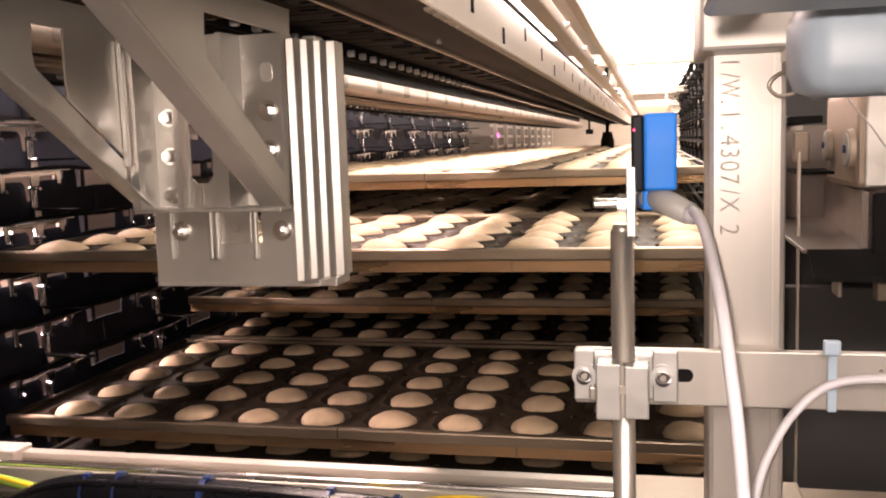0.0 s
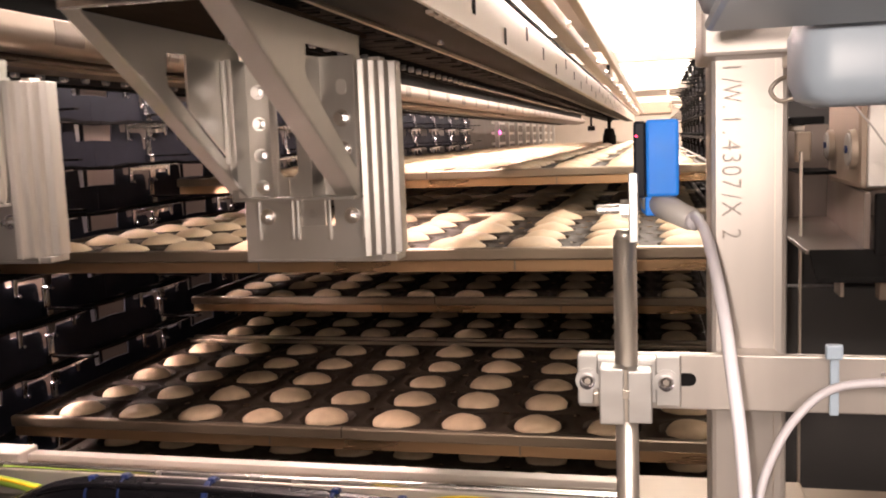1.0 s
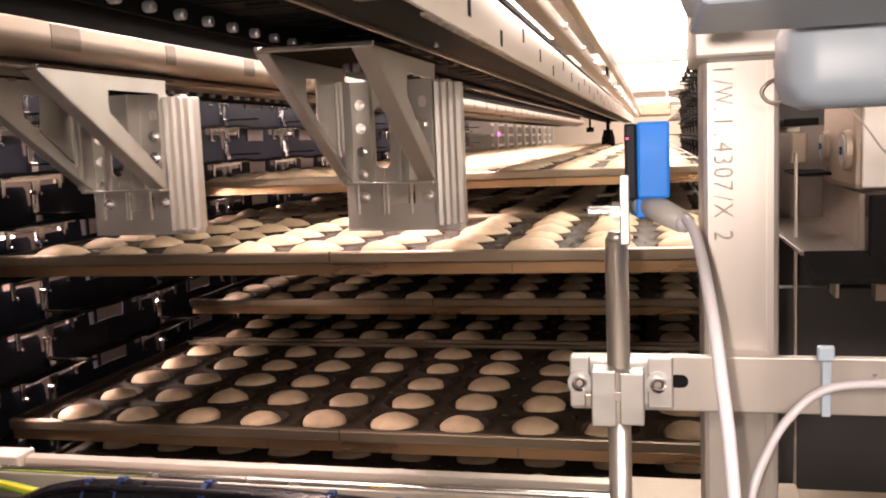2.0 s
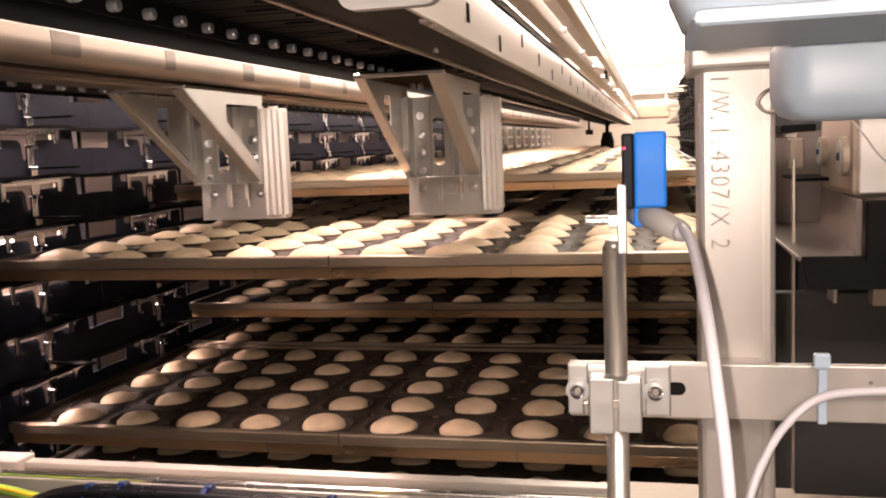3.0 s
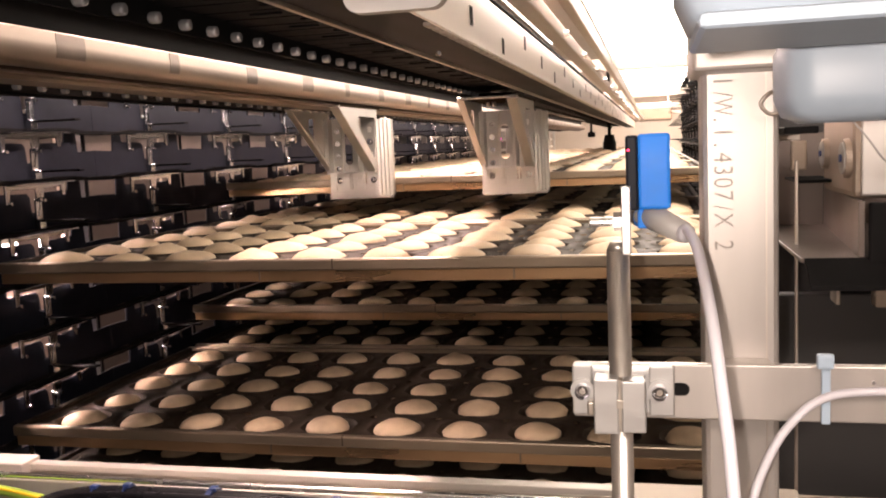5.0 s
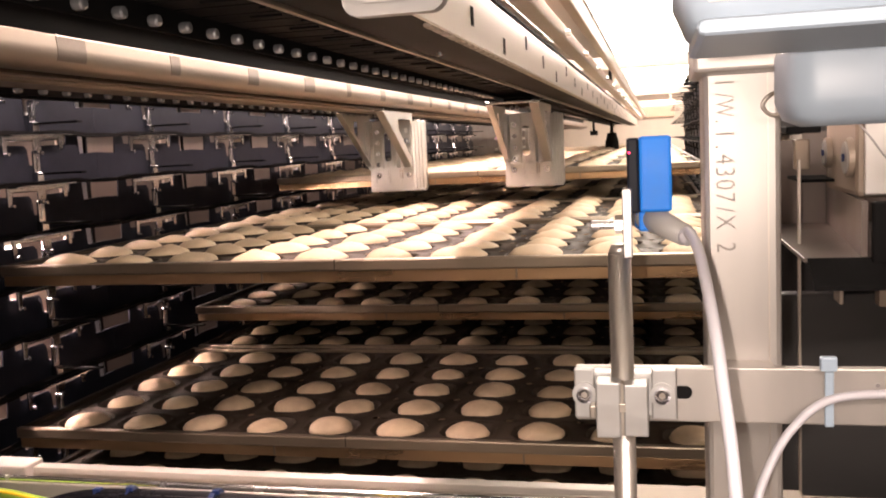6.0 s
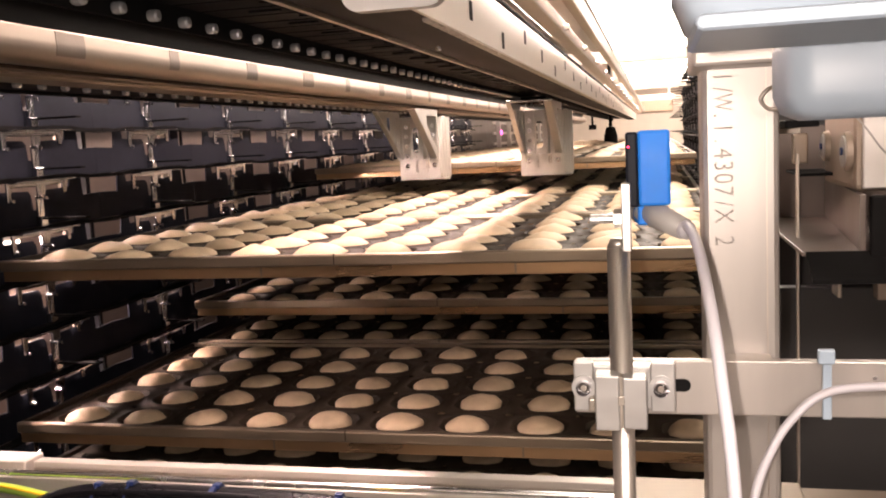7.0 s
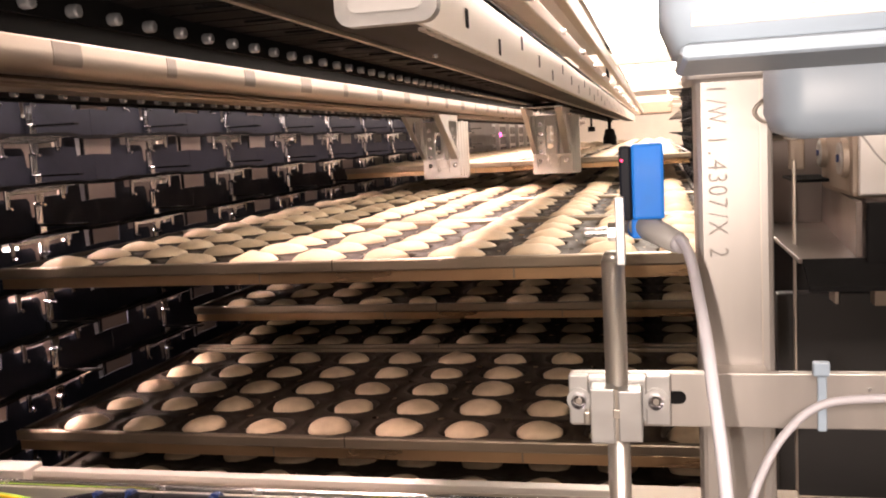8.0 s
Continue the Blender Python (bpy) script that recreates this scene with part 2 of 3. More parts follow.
TRAY_MESHES = [
    ("front_rim", bar_mesh("front_rim", RIM, XL, XR, YF, YF + 0.014, -0.011, 0.008, 0.003)),
    ("rear_rim", bar_mesh("rear_rim", RIM, XL, XR, YB - 0.014, YB, -0.011, 0.008, 0.003)),
    ("side_rim", bar_mesh("side_rim", BAKED, XL, XL + 0.014, YF + 0.014, YB - 0.014, -0.005, 0.008, 0.003)),
    ("side_rim", bar_mesh("side_rim", BAKED, XR - 0.014, XR, YF + 0.014, YB - 0.014, -0.005, 0.008, 0.003)),
    ("front_skirt", bar_mesh("front_skirt", SKIRT, XL + 0.004, XR - 0.004, YF + 0.005, YF + 0.009, -0.029, -0.011)),
    ("rear_skirt", bar_mesh("rear_skirt", SKIRT, XL + 0.004, XR - 0.004, YB - 0.009, YB - 0.005, -0.029, -0.011)),
    ("side_skirt", bar_mesh("side_skirt", SKIRT, XL + 0.004, XL + 0.008, YF + 0.01, YB - 0.01, -0.029, -0.005)),
    ("side_skirt", bar_mesh("side_skirt", SKIRT, XR - 0.008, XR - 0.004, YF + 0.01, YB - 0.01, -0.029, -0.005)),
    ("weld", bar_mesh("weld", RIM, 0.40, 0.403, YF + 0.0035, YF + 0.005, -0.027, -0.0115, 0.0005)),
    ("weld", bar_mesh("weld", RIM, 0.82, 0.823, YF + 0.0035, YF + 0.005, -0.027, -0.0115, 0.0005)),
    ("rim_joint", bar_mesh("rim_joint", BAKED, 0.529, 0.5305, YF - 0.0004, YF + 0.008, -0.008, 0.0084, 0.0)),
    ("front_sheet_edge", bar_mesh("front_sheet_edge", BAKED, XL + 0.014, XR - 0.014, YF + 0.014, -PITCH / 2, -0.003, 0.0)),
    ("side_sheet_edge", bar_mesh("side_sheet_edge", BAKED, XL + 0.014, -PITCH / 2, -PITCH / 2, 4 * PITCH + PITCH / 2, -0.003, 0.0, 0.0)),
    ("rear_sheet_edge", bar_mesh("rear_sheet_edge", BAKED, XL + 0.014, XR - 0.014, 4 * PITCH + PITCH / 2, YB - 0.014, -0.003, 0.0)),
]


def tray(y, z, label):
    t = thing("baking_tray", pose(X0, y, z - 0.006), label, "baking tray", "trays in the proofer")
    for name, me in [("cup_sheet", SHEET)] + TRAY_MESHES:
        new(name, me).parent = t
    return t


def dough_mesh(seed):
    """A soft round dough piece with a slightly drawn top."""
    rnd = random.Random(seed)
    bm = bmesh.new()
    bmesh.ops.create_uvsphere(bm, u_segments=18, v_segments=12, radius=1.0)
    r, h = rnd.uniform(0.0345, 0.0405), rnd.uniform(0.0142, 0.0182)
    peak, px, py = rnd.uniform(0.0, 0.004), rnd.uniform(-0.2, 0.2), rnd.uniform(-0.2, 0.2)
    off = Vector((rnd.uniform(0, 9), rnd.uniform(0, 9), 0))
    for v in bm.verts:
        c = v.co.copy()
        w = 1 + 0.11 * noise.noise(c * 1.2 + off) + 0.045 * noise.noise(c * 3.1 + off)
        top = max(0.0, 1 - ((c.x - px) ** 2 + (c.y - py) ** 2) / 0.08) if c.z > 0 else 0
        v.co = Vector((c.x * r * w, c.y * r * w, (c.z * h * w if c.z > 0 else c.z * 0.012) + peak * top))
    me = bpy.data.meshes.new("dough_piece")
    bm.to_mesh(me)
    bm.free()
    me.materials.append(DOUGH)
    me.shade_smooth()
    return me


DOUGHS = [dough_mesh(s) for s in range(10)]


def dough_places(y, z, seed, skip=()):
    rnd = random.Random(seed)
    for j in range(5):
        for i in range(10):
            k, dx, dy, turn, s = rnd.randrange(10), rnd.uniform(-0.004, 0.004), rnd.uniform(-0.004, 0.004), rnd.uniform(0, 360), rnd.uniform(0.94, 1.06)
            if (i, j) not in skip:
                yield i, j, k, pose(X0 + i * PITCH + dx, y + j * PITCH + dy, z - 0.0095, 0, 0, turn), s * (1.17 if z > 1.2 else 1.0)


def dough_on(y, z, seed, label, group):
    out = []
    for i, j, k, m, s in dough_places(y, z, seed):
        ob = new("dough_piece", DOUGHS[k])
        ob.matrix_basis = m
        ob.scale = (s, s, s)
        out.append(tagged(ob, label, "dough piece", group))
    return out


def dough_batch(y, z, seed):
    """All the dough of a tray far in, as one object."""
    bm = bmesh.new()
    for i, j, k, m, s in dough_places(y, z, seed):
        count = len(bm.verts)
        bm.from_mesh(DOUGHS[k])
        bm.verts.ensure_lookup_table()
        for v in bm.verts[count:]:
            v.co = m @ (v.co * s)
    ob = part("dough_pieces", bm, DOUGH, smooth=True)
    return tagged(ob, "pale round dough pieces in the cups of a tray", "dough", "dough on far trays", "stuff")


DARK_TRAY = "dark coated baking tray with round cups and browned rim"
LAB = "pale round risen dough piece in a tray cup"
tray(Y0, Z_E, DARK_TRAY)
dough_on(Y0, Z_E, 1, LAB, "dough on the lower tray")
tray(Y0, Z_A, DARK_TRAY + ", lamplit")
dough_on(Y0, Z_A, 2, LAB, "dough on the lit tray")
tray(Y0 + TRAY_STEP, Z_B, DARK_TRAY)
dough_on(Y0 + TRAY_STEP, Z_B, 3, LAB, "dough on the middle tray")
tray(Y0 + TRAY_STEP, Z_E, DARK_TRAY)
dough_on(Y0 + TRAY_STEP, Z_E, 4, LAB, "dough on the lower tray behind")
tray(Y0 + TRAY_STEP, Z_A, DARK_TRAY + ", lamplit")
dough_on(Y0 + TRAY_STEP, Z_A, 5, LAB, "dough on the second lit tray")
tray(Y0, Z_F, DARK_TRAY)
dough_batch(Y0, Z_F, 6)
for k in range(1, 4):
    tray(Y0 + k * TRAY_STEP, Z_F, DARK_TRAY)
    dough_batch(Y0 + k * TRAY_STEP, Z_F, 80 + k)
tray(Y0, Z_F - TIER, DARK_TRAY)
dough_batch(Y0, Z_F - TIER, 90)
for k in range(2, 8):
    tray(Y0 + k * TRAY_STEP, Z_A, DARK_TRAY)
    dough_batch(Y0 + k * TRAY_STEP, Z_A, 20 + k)
for k in range(2, 4):
    for z in (Z_E, Z_B):
        tray(Y0 + k * TRAY_STEP, z, DARK_TRAY)
        dough_batch(Y0 + k * TRAY_STEP, z, int(40 + k + z * 100))

# the train of trays that the pushers shove along, one tier up
Y_T = 2.06
PUSHED = []
for k in range(0, 9):
    PUSHED.append(tray(Y_T + k * 0.66, Z_T, DARK_TRAY + ", sliding"))
    PUSHED += dough_on(Y_T, Z_T, 60, LAB, "dough on the pushed tray") if k == 0 else [dough_batch(Y_T + k * 0.66, Z_T, 60 + k)]


# ---- chain racks at both sides ----
def carrier(side):
    """One carrier of the rack: black plate with two tabs, steel hanger and lug; it looks towards the trays (side +1: along +x)."""
    t = thing("tray_carrier")
    # side -1: lug and rear panels blackened, as a silhouette against the bright background
    shiny = LUG if side > 0 else BLACK_METAL
    s = side
    out = [(-0.2095, -0.0855), (0.2095, -0.0855), (0.2095, -0.028), (0.150, -0.030), (0.146, 0.0115), (0.108, 0.0115), (0.104, -0.010), (0.024, -0.012), (0.016, -0.020), (0.012, -0.050),
           (-0.012, -0.050), (-0.016, -0.020), (-0.024, -0.012), (-0.104, -0.010), (-0.108, 0.0115), (-0.138, 0.0115), (-0.142, -0.030), (-0.2095, -0.028)]
    part("plate", prism(out, "x", 0.001 * s, 0.004 * s), BLACK, t)
    part("window_post", box(min(-0.02 * s, -0.024 * s), max(-0.02 * s, -0.024 * s), 0.203, 0.213, -0.084, 0.010, 0.0006), BLACK_METAL, t)
    part("rear_panel", box(min(-0.05 * s, -0.055 * s), max(-0.05 * s, -0.055 * s), 0.206, 0.240, -0.05, 0.02, 0.001), ALU if side > 0 else DARK_WALL, t, "pale strip behind the window")
    part("rear_panel", box(min(-0.05 * s, -0.055 * s), max(-0.05 * s, -0.055 * s), 0.150, 0.198, -0.05, 0.02, 0.001), TAN if side > 0 else DARK_WALL, t, "tan strip behind the window")
    wave = [(-0.2095, 0.013), (-0.15, 0.011), (-0.10, 0.0165), (-0.03, 0.0145), (0.04, 0.018), (0.10, 0.0175), (0.15, 0.012), (0.2095, 0.013), (0.2095, 0.004), (0.15, 0.006), (0.06, 0.0105), (-0.06, 0.0095), (-0.15, 0.005), (-0.2095, 0.004)]
    part("wavy_band", prism(wave, "x", 0.0045 * s, 0.026 * s), BLACK_METAL, t)
    # bent sheet lug: a bar with a hook at each end and a stem in the middle
    bar = [(-0.098, 0.008), (-0.098, -0.030), (-0.089, -0.030), (-0.086, -0.003), (-0.012, -0.004), (-0.010, -0.022), (0.010, -0.022), (0.012, -0.004), (0.066, -0.001), (0.069, -0.020), (0.078, -0.020), (0.078, 0.010)]
    lug = part("lug", prism(bar, "x", 0.012 * s, 0.018 * s, 0.0014), shiny, t)
    shelf = [(-0.098, 0.0078), (-0.098, 0.0048), (0.078, 0.0068), (0.078, 0.0098)]
    part("shelf", prism(shelf, "x", 0.018 * s, 0.042 * s, 0.0008), shiny, lug)
    stem = box(min(0.007 * s, 0.0125 * s), max(0.007 * s, 0.0125 * s), -0.009, 0.009, -0.064, -0.022, 0.0012)
    add_cyl(stem, (0.0125 * s, -0.004, -0.058), (0.0125 * s, 0.004, -0.030), 0.0022, seg=8)
    part("stem", stem, shiny, t)
    part("stem_foot", box(min(0.006 * s, 0.020 * s), max(0.006 * s, 0.020 * s), -0.011, 0.008, -0.086, -0.064, 0.0016), shiny, t)
    for y, z in ((-0.006, -0.024), (0.006, -0.027), (-0.090, -0.028)):
        part("pin", cyl((0.012 * s, y, z), (0.023 * s, y, z), 0.0042, 0.0030, 10), shiny, t)
    part("ledge", box(min(0.004 * s, 0.115 * s), max(0.004 * s, 0.115 * s), -0.008, 0.008, -0.0695, -0.0655, 0.001), BLACK_METAL, t)
    return t


def racks():
    for side, x, y_first, count in ((1, -1.2, 1.138, 12), (-1, 0.215, 2.0, 13)):
        first = None
        for k in range(count):
            for n in range(-4, 7):
                m = pose(x, y_first + 0.42 * k, 1.225 + n * TIER)
                if first is None:
                    first = tagged(carrier(side), "black plastic rack carrier with bright tray lug" if side > 0 else "black plastic rack carrier with tray lug darkened to a silhouette", "tray carrier", "carriers of the chain rack")
                    first.matrix_basis = m
                else:
                    copy_thing(first, m)


racks()


# ---- overhead guides ----
def guides():
    right = thing("pusher_guide", label="black slatted pusher guide with bright steel side beam", category="conveyor guide", group="pusher guides")
    y0, y1 = 0.3, 9.0
    part("side_beam", box(-0.190, -0.186, y0, y1, 1.572, 1.632, 0.001), RAIL, right)
    part("bottom_flange", box(-0.262, -0.190, y0, y1, 1.574, 1.578, 0.0008), SHADED_FLANGE, right)
    part("edge_trim", box(-0.266, -0.262, y0, y1, 1.570, 1.580, 0.0008), STEEL_Y, right)
    part("cover", box(-0.40, -0.19, y0, y1, 1.64, 1.644), BLACK_METAL, right)
    part("left_web", box(-0.404, -0.400, y0, y1, 1.572, 1.644), BLACK_METAL, right)
    part("belt_bed", box(-0.400, -0.266, y0, y1, 1.597, 1.600), BLACK_METAL, right)
    bm = bmesh.new()
    for k in range(190):
        y = y0 + 0.0456 * k
        add_box(bm, -0.392, -0.270, y, y + 0.040, 1.590, 1.5965)
        add_box(bm, -0.352 + 0.03 * (k % 2), -0.322 + 0.03 * (k % 2), y + 0.012, y + 0.016, 1.588, 1.590)
    tagged(part("belt", bm, BLACK_METAL, right), kind="stuff")
    left = thing("pusher_guide", label="steel pusher guide beam with black underside and roller chain", category="conveyor guide", group="pusher guides")
    face = [(-0.690, 1.6125), (-0.659, 1.6125), (-0.6582, 1.6110), (-0.6575, 1.603), (-0.6570, 1.595), (-0.6580, 1.587), (-0.6610, 1.580), (-0.6660, 1.5755), (-0.6740, 1.5730), (-0.6860, 1.5725)]
    fine = [(p.x, p.z) for p in bow([(x, 0, z) for x, z in face[2:9]], 4)]
    part("side_beam", prism(face[:2] + fine + face[9:] + [(-0.686, 1.5765), (-0.690, 1.6095)], "y", y0, y1), BEAM_PALE, left)
    part("bottom_flange", prism([(-0.690, 1.5725), (-0.688, 1.5690), (-0.698, 1.5670), (-0.704, 1.5705)], "y", y0, y1), BEAM_LOW, left)
    part("lower_beam", prism([(-0.700, 1.5720), (-0.700, 1.5645), (-0.704, 1.5615), (-0.745, 1.5600), (-0.745, 1.5720)], "y", y0, y1), BEAM_PALE, left)
    part("chain_bed", box(-0.90, -0.746, y0, y1, 1.5695, 1.5720), BLACK_METAL, left)
    # overhang added to keep the strip lamp's light off duct_wall
    part("cover", box(-0.95, -0.655, y0, y1, 1.656, 1.660), BLACK_METAL, left)
    part("duct_wall", box(-0.705, -0.692, y0, y1, 1.6126, 1.655), BLACK_METAL, left)
    part("web", box(-0.905, -0.900, y0, y1, 1.5645, 1.655), BLACK_METAL, left)
    # darker strips laid on the beam's face to stand for its blotched reflections
    for k in range(34):
        y = 0.42 + 0.248 * k
        wide = 0.026 + 0.014 * (k % 3)
        strip = [(x + 0.0004, z) for x, z in fine[:15]]
        part("reflection_patch", prism(strip + [(x - 0.0006, z) for x, z in reversed(strip)], "y", y, y + wide), BEAM_PATCH, left)
    link = cyl((-0.005, 0, 0), (0.005, 0, 0), 0.0050, seg=16)
    bmesh.ops.bevel(link, geom=[e for e in link.edges if abs(e.verts[0].co.x - e.verts[1].co.x) < 0.001], offset=0.002, segments=2, affect="EDGES", profile=0.5)
    mesh = bpy.data.meshes.new("roller")
    link.to_mesh(mesh)
    link.free()
    mesh.materials.append(ROLLER)
    for g, x, z in ((right, -0.394, 1.5785), (left, -0.80, 1.5650)):
        for k in range(100):
            ob = new("roller", mesh)
            ob.parent, ob.location = g, (x, 0.43 + 0.0497 * k, z)
    bead = bar_mesh("bead", STEEL_DULL, -0.004, 0.004, -0.010, 0.010, -0.004, 0.002, 0.0015)
    notch = bar_mesh("notch", BLACK_METAL, 0.0, 0.0012, -0.008, 0.008, -0.010, 0.010, 0.0)
    for k in range(110):
        ob = new("bead", bead)
        ob.parent, ob.location = right, (-0.194, 0.80 + 0.032 * k, 1.5745)
    for k in range(26):
        ob = new("notch", notch)
        ob.parent, ob.location = right, (-0.1868, 0.75 + 0.205 * k, 1.612 - 0.012 * (k % 3))
    part("bolt", cyl((-0.240, 1.03, 1.5745), (-0.240, 1.03, 1.5690), 0.0035, seg=10), CHROME, right)
    outer = thing("cable_rail", label="long steel rail with bolt heads under the ceiling", category="rail")
    part("rail", box(-0.165, -0.14, y0, y1, 1.628, 1.65, 0.002), STEEL_Y, outer)
    part("upper_rail", box(-0.12, -0.105, y0, y1, 1.645, 1.675, 0.002), STEEL_Y, outer)
    for k in range(20):
        part("bolt", cyl((-0.14, y0 + 0.4 * k, 1.638), (-0.132, y0 + 0.4 * k, 1.638), 0.005, seg=6), CHROME, outer)
    hangers = thing("guide_hanger", label="steel cross bar that carries the guides", category="bracket")
    for k in range(5):
        part("cross_bar", box(-1.40, 0.6, 1.0 + 2.2 * k, 1.04 + 2.2 * k, 1.70, 1.74, 0.002), STEEL_DULL, hangers)
        for x in (-0.8, -0.3, -0.13):
            part("drop", box(x - 0.01, x + 0.01, 1.005 + 2.2 * k, 1.035 + 2.2 * k, 1.63, 1.70), STEEL_DULL, hangers)


guides()


# ---- lamps ----
def lamp(x, y, z, wide, deep, watts, glow=None):
    t = thing("ceiling_lamp", label="long bright strip lamp in the proofer", category="lamp", group="strip lamps")
    part("housing", box(x - (glow or wide) / 2 - 0.02, x + (glow or wide) / 2 + 0.02, y - deep / 2, y + deep / 2, z + 0.012, z + 0.05, 0.004), STEEL_DULL, t)
    part("diffuser", box(x - (glow or wide) / 2, x + (glow or wide) / 2, y - deep / 2 + 0.01, y + deep / 2 - 0.01, z + 0.004, z + 0.012), LAMP, t, "glowing white diffuser")
    return strip_light("lamp_light", x, y, z, wide, deep - 0.02, watts)


def side_lamp(x, y, z, deep, watts):
    """An unseen strip lamp added on the side panel, behind the rack; it shines through the rack's gaps."""
    t = thing("side_lamp", label="unseen strip lamp added behind the rack", category="lamp", group="strip lamps")
    part("housing", box(x - 0.005, x + 0.01, y - deep / 2, y + deep / 2, z - 0.02, z + 0.03, 0.003), STEEL_DULL, t)
    part("diffuser", box(x + 0.01, x + 0.016, y - deep / 2 + 0.01, y + deep / 2 - 0.01, z - 0.012, z + 0.012), LAMP, t, "glowing white diffuser")
    ob = strip_light("hidden_side_light", x, y, z, 0.03, deep, watts)
    ob.matrix_basis = Matrix.Translation((x + 0.022, y, z)) @ Matrix.Rotation(radians(-50), 4, "Y")


def hall_lamp(x, y, z, wide, deep, watts):
    t = thing("hall_lamp", label="wide bright hall lamp over the aisle", category="lamp")
    part("housing", box(x - wide / 2, x + wide / 2, y - 0.1, y + 0.02, z - deep / 2, 4.0), STEEL_DULL, t)
    part("diffuser", box(x - wide / 2 + 0.02, x + wide / 2 - 0.02, y + 0.02, y + 0.03, z - deep / 2 + 0.02, z + deep / 2 - 0.02), LAMP, t, "glowing white diffuser")
    ob = strip_light("hall_light", x, y + 0.035, z, wide, deep, watts, (1.0, 0.79, 0.715))
    ob.matrix_basis = look((x, y + 0.04, z), (-0.3, 1.4, 1.1))


lamp(-0.56, 3.0, 2.04, 0.06, 5.0, 96)
# diffusers widened past their lights: the added glow stands for the white ceiling
lamp(0.05, 7.9, 2.04, 0.34, 7.0, 105, 0.66)
lamp(0.05, 2.84, 2.04, 0.34, 3.1, 8, 0.66)
# added lamps, hidden by the rack, that brighten its windows and the left dough
side_lamp(-1.415, 2.6, 1.56, 3.2, 38)
side_lamp(-1.415, 1.26, 1.280, 0.16, 15)
side_lamp(-1.415, 1.68, 1.280, 0.16, 13)
hall_lamp(0.9, -2.6, 3.0, 2.4, 0.7, 150)
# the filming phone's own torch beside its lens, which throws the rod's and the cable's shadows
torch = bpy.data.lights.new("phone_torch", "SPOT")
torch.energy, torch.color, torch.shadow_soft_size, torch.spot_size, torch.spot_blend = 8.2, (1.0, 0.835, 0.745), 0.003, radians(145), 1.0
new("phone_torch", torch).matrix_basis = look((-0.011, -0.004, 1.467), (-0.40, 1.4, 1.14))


# ---- pushers ----
def pusher(label):
    """Origin at the foot of the pushing plate, on its middle."""
    t = thing("pusher_bracket", label=label, category="pusher", group="pusher brackets")
    # formed plate with two recessed channels and a raised panel; a long slot goes through the panel
    front = [(-0.080, -0.020), (-0.078, -0.060), (-0.071, -0.060), (-0.068, -0.036), (-0.043, -0.036), (-0.041, -0.056), (-0.036, -0.056), (-0.034, -0.050), (-0.032, -0.050),
             (-0.012, -0.050), (-0.003, -0.050), (0.000, -0.058), (0.005, -0.058), (0.009, -0.034), (0.044, -0.034), (0.046, -0.020)]

    def sheet(points):
        return points + [(x, y + 0.003) for x, y in reversed(points)]

    plate = bmesh.new()
    for outline, z0, z1 in ((front, 0.066, 0.085), (front[:9], 0.085, 0.166), (front[9:], 0.085, 0.166), (front, 0.166, 0.200)):
        piece = prism(sheet(outline), "z", z0, z1)
        mesh = bpy.data.meshes.new("plate_piece")
        piece.to_mesh(mesh)
        piece.free()
        plate.from_mesh(mesh)
        bpy.data.meshes.remove(mesh)
    part("formed_plate", plate, STEEL, t)
    for z in (0.085, 0.166):
        s = 1 if z < 0.1 else -1
        for x0, x1 in ((-0.032, -0.027), (-0.012, -0.017)):
            part("slot_corner", prism([(x0, z), (x1, z), (x0, z + 0.005 * s)], "y", -0.050, -0.047), STEEL, t)
    part("crease", box(-0.0226, -0.0214, -0.0507, -0.0500, 0.068, 0.083), STEEL_DULL, t)
    # deep fluted upright at the edge
    prof = [(0.047, -0.034), (0.0535, -0.0318), (0.0545, -0.023), (0.0605, -0.0208), (0.0615, -0.012), (0.0672, -0.0098), (0.0682, -0.001), (0.0755, 0.002), (0.0755, 0.021), (0.047, 0.021)]
    part("fluted_upright", prism(prof, "z", 0.004, 0.196, 0.0008), STEEL, t)
    part("upright_cap", box(0.050, 0.062, -0.006, 0.012, 0.196, 0.200, 0.001), STEEL, t)
    part("upright_foot", box(0.046, 0.073, -0.012, 0.021, -0.003, 0.004, 0.001), STEEL, t)
    foot = part("foot_plate", prism([(-0.088, 0.0), (0.059, 0.0), (0.059, 0.028), (0.047, 0.030), (0.047, 0.0624), (0.010, 0.0624), (0.010, 0.034), (-0.038, 0.034), (-0.038, 0.0624), (-0.087, 0.0624)], "y", -0.0145, -0.0115, 0.0005), STEEL, t)
    part("foot_lip", box(-0.088, 0.059, -0.0145, 0.02, -0.003, 0.0, 0.0006), STEEL, t)
    part("foot_shelf", box(-0.080, 0.046, -0.056, -0.0115, 0.0625, 0.0655, 0.0006), STEEL, foot)
    part("foot_web", box(-0.028, 0.000, -0.0125, -0.0095, 0.010, 0.0624, 0.0006), STEEL, foot)
    for x in (-0.071, -0.0345, -0.029, 0.0055, 0.041):
        part("rib", box(x - 0.0022, x + 0.0022, -0.019, -0.0145, 0.020, 0.0624, 0.0012), STEEL, foot)
    part("dimple", cyl((-0.014, -0.0125, 0.046), (-0.014, -0.0132, 0.046), 0.0042, 0.0036, 20), STEEL, foot)
    for x in (-0.062, 0.029):
        part("bolt", cyl((x, -0.0145, 0.044), (x, -0.021, 0.044), 0.0050, seg=6), CHROME, foot)
        part("washer", cyl((x, -0.0145, 0.044), (x, -0.0162, 0.044), 0.0082, seg=20), CHROME, foot)
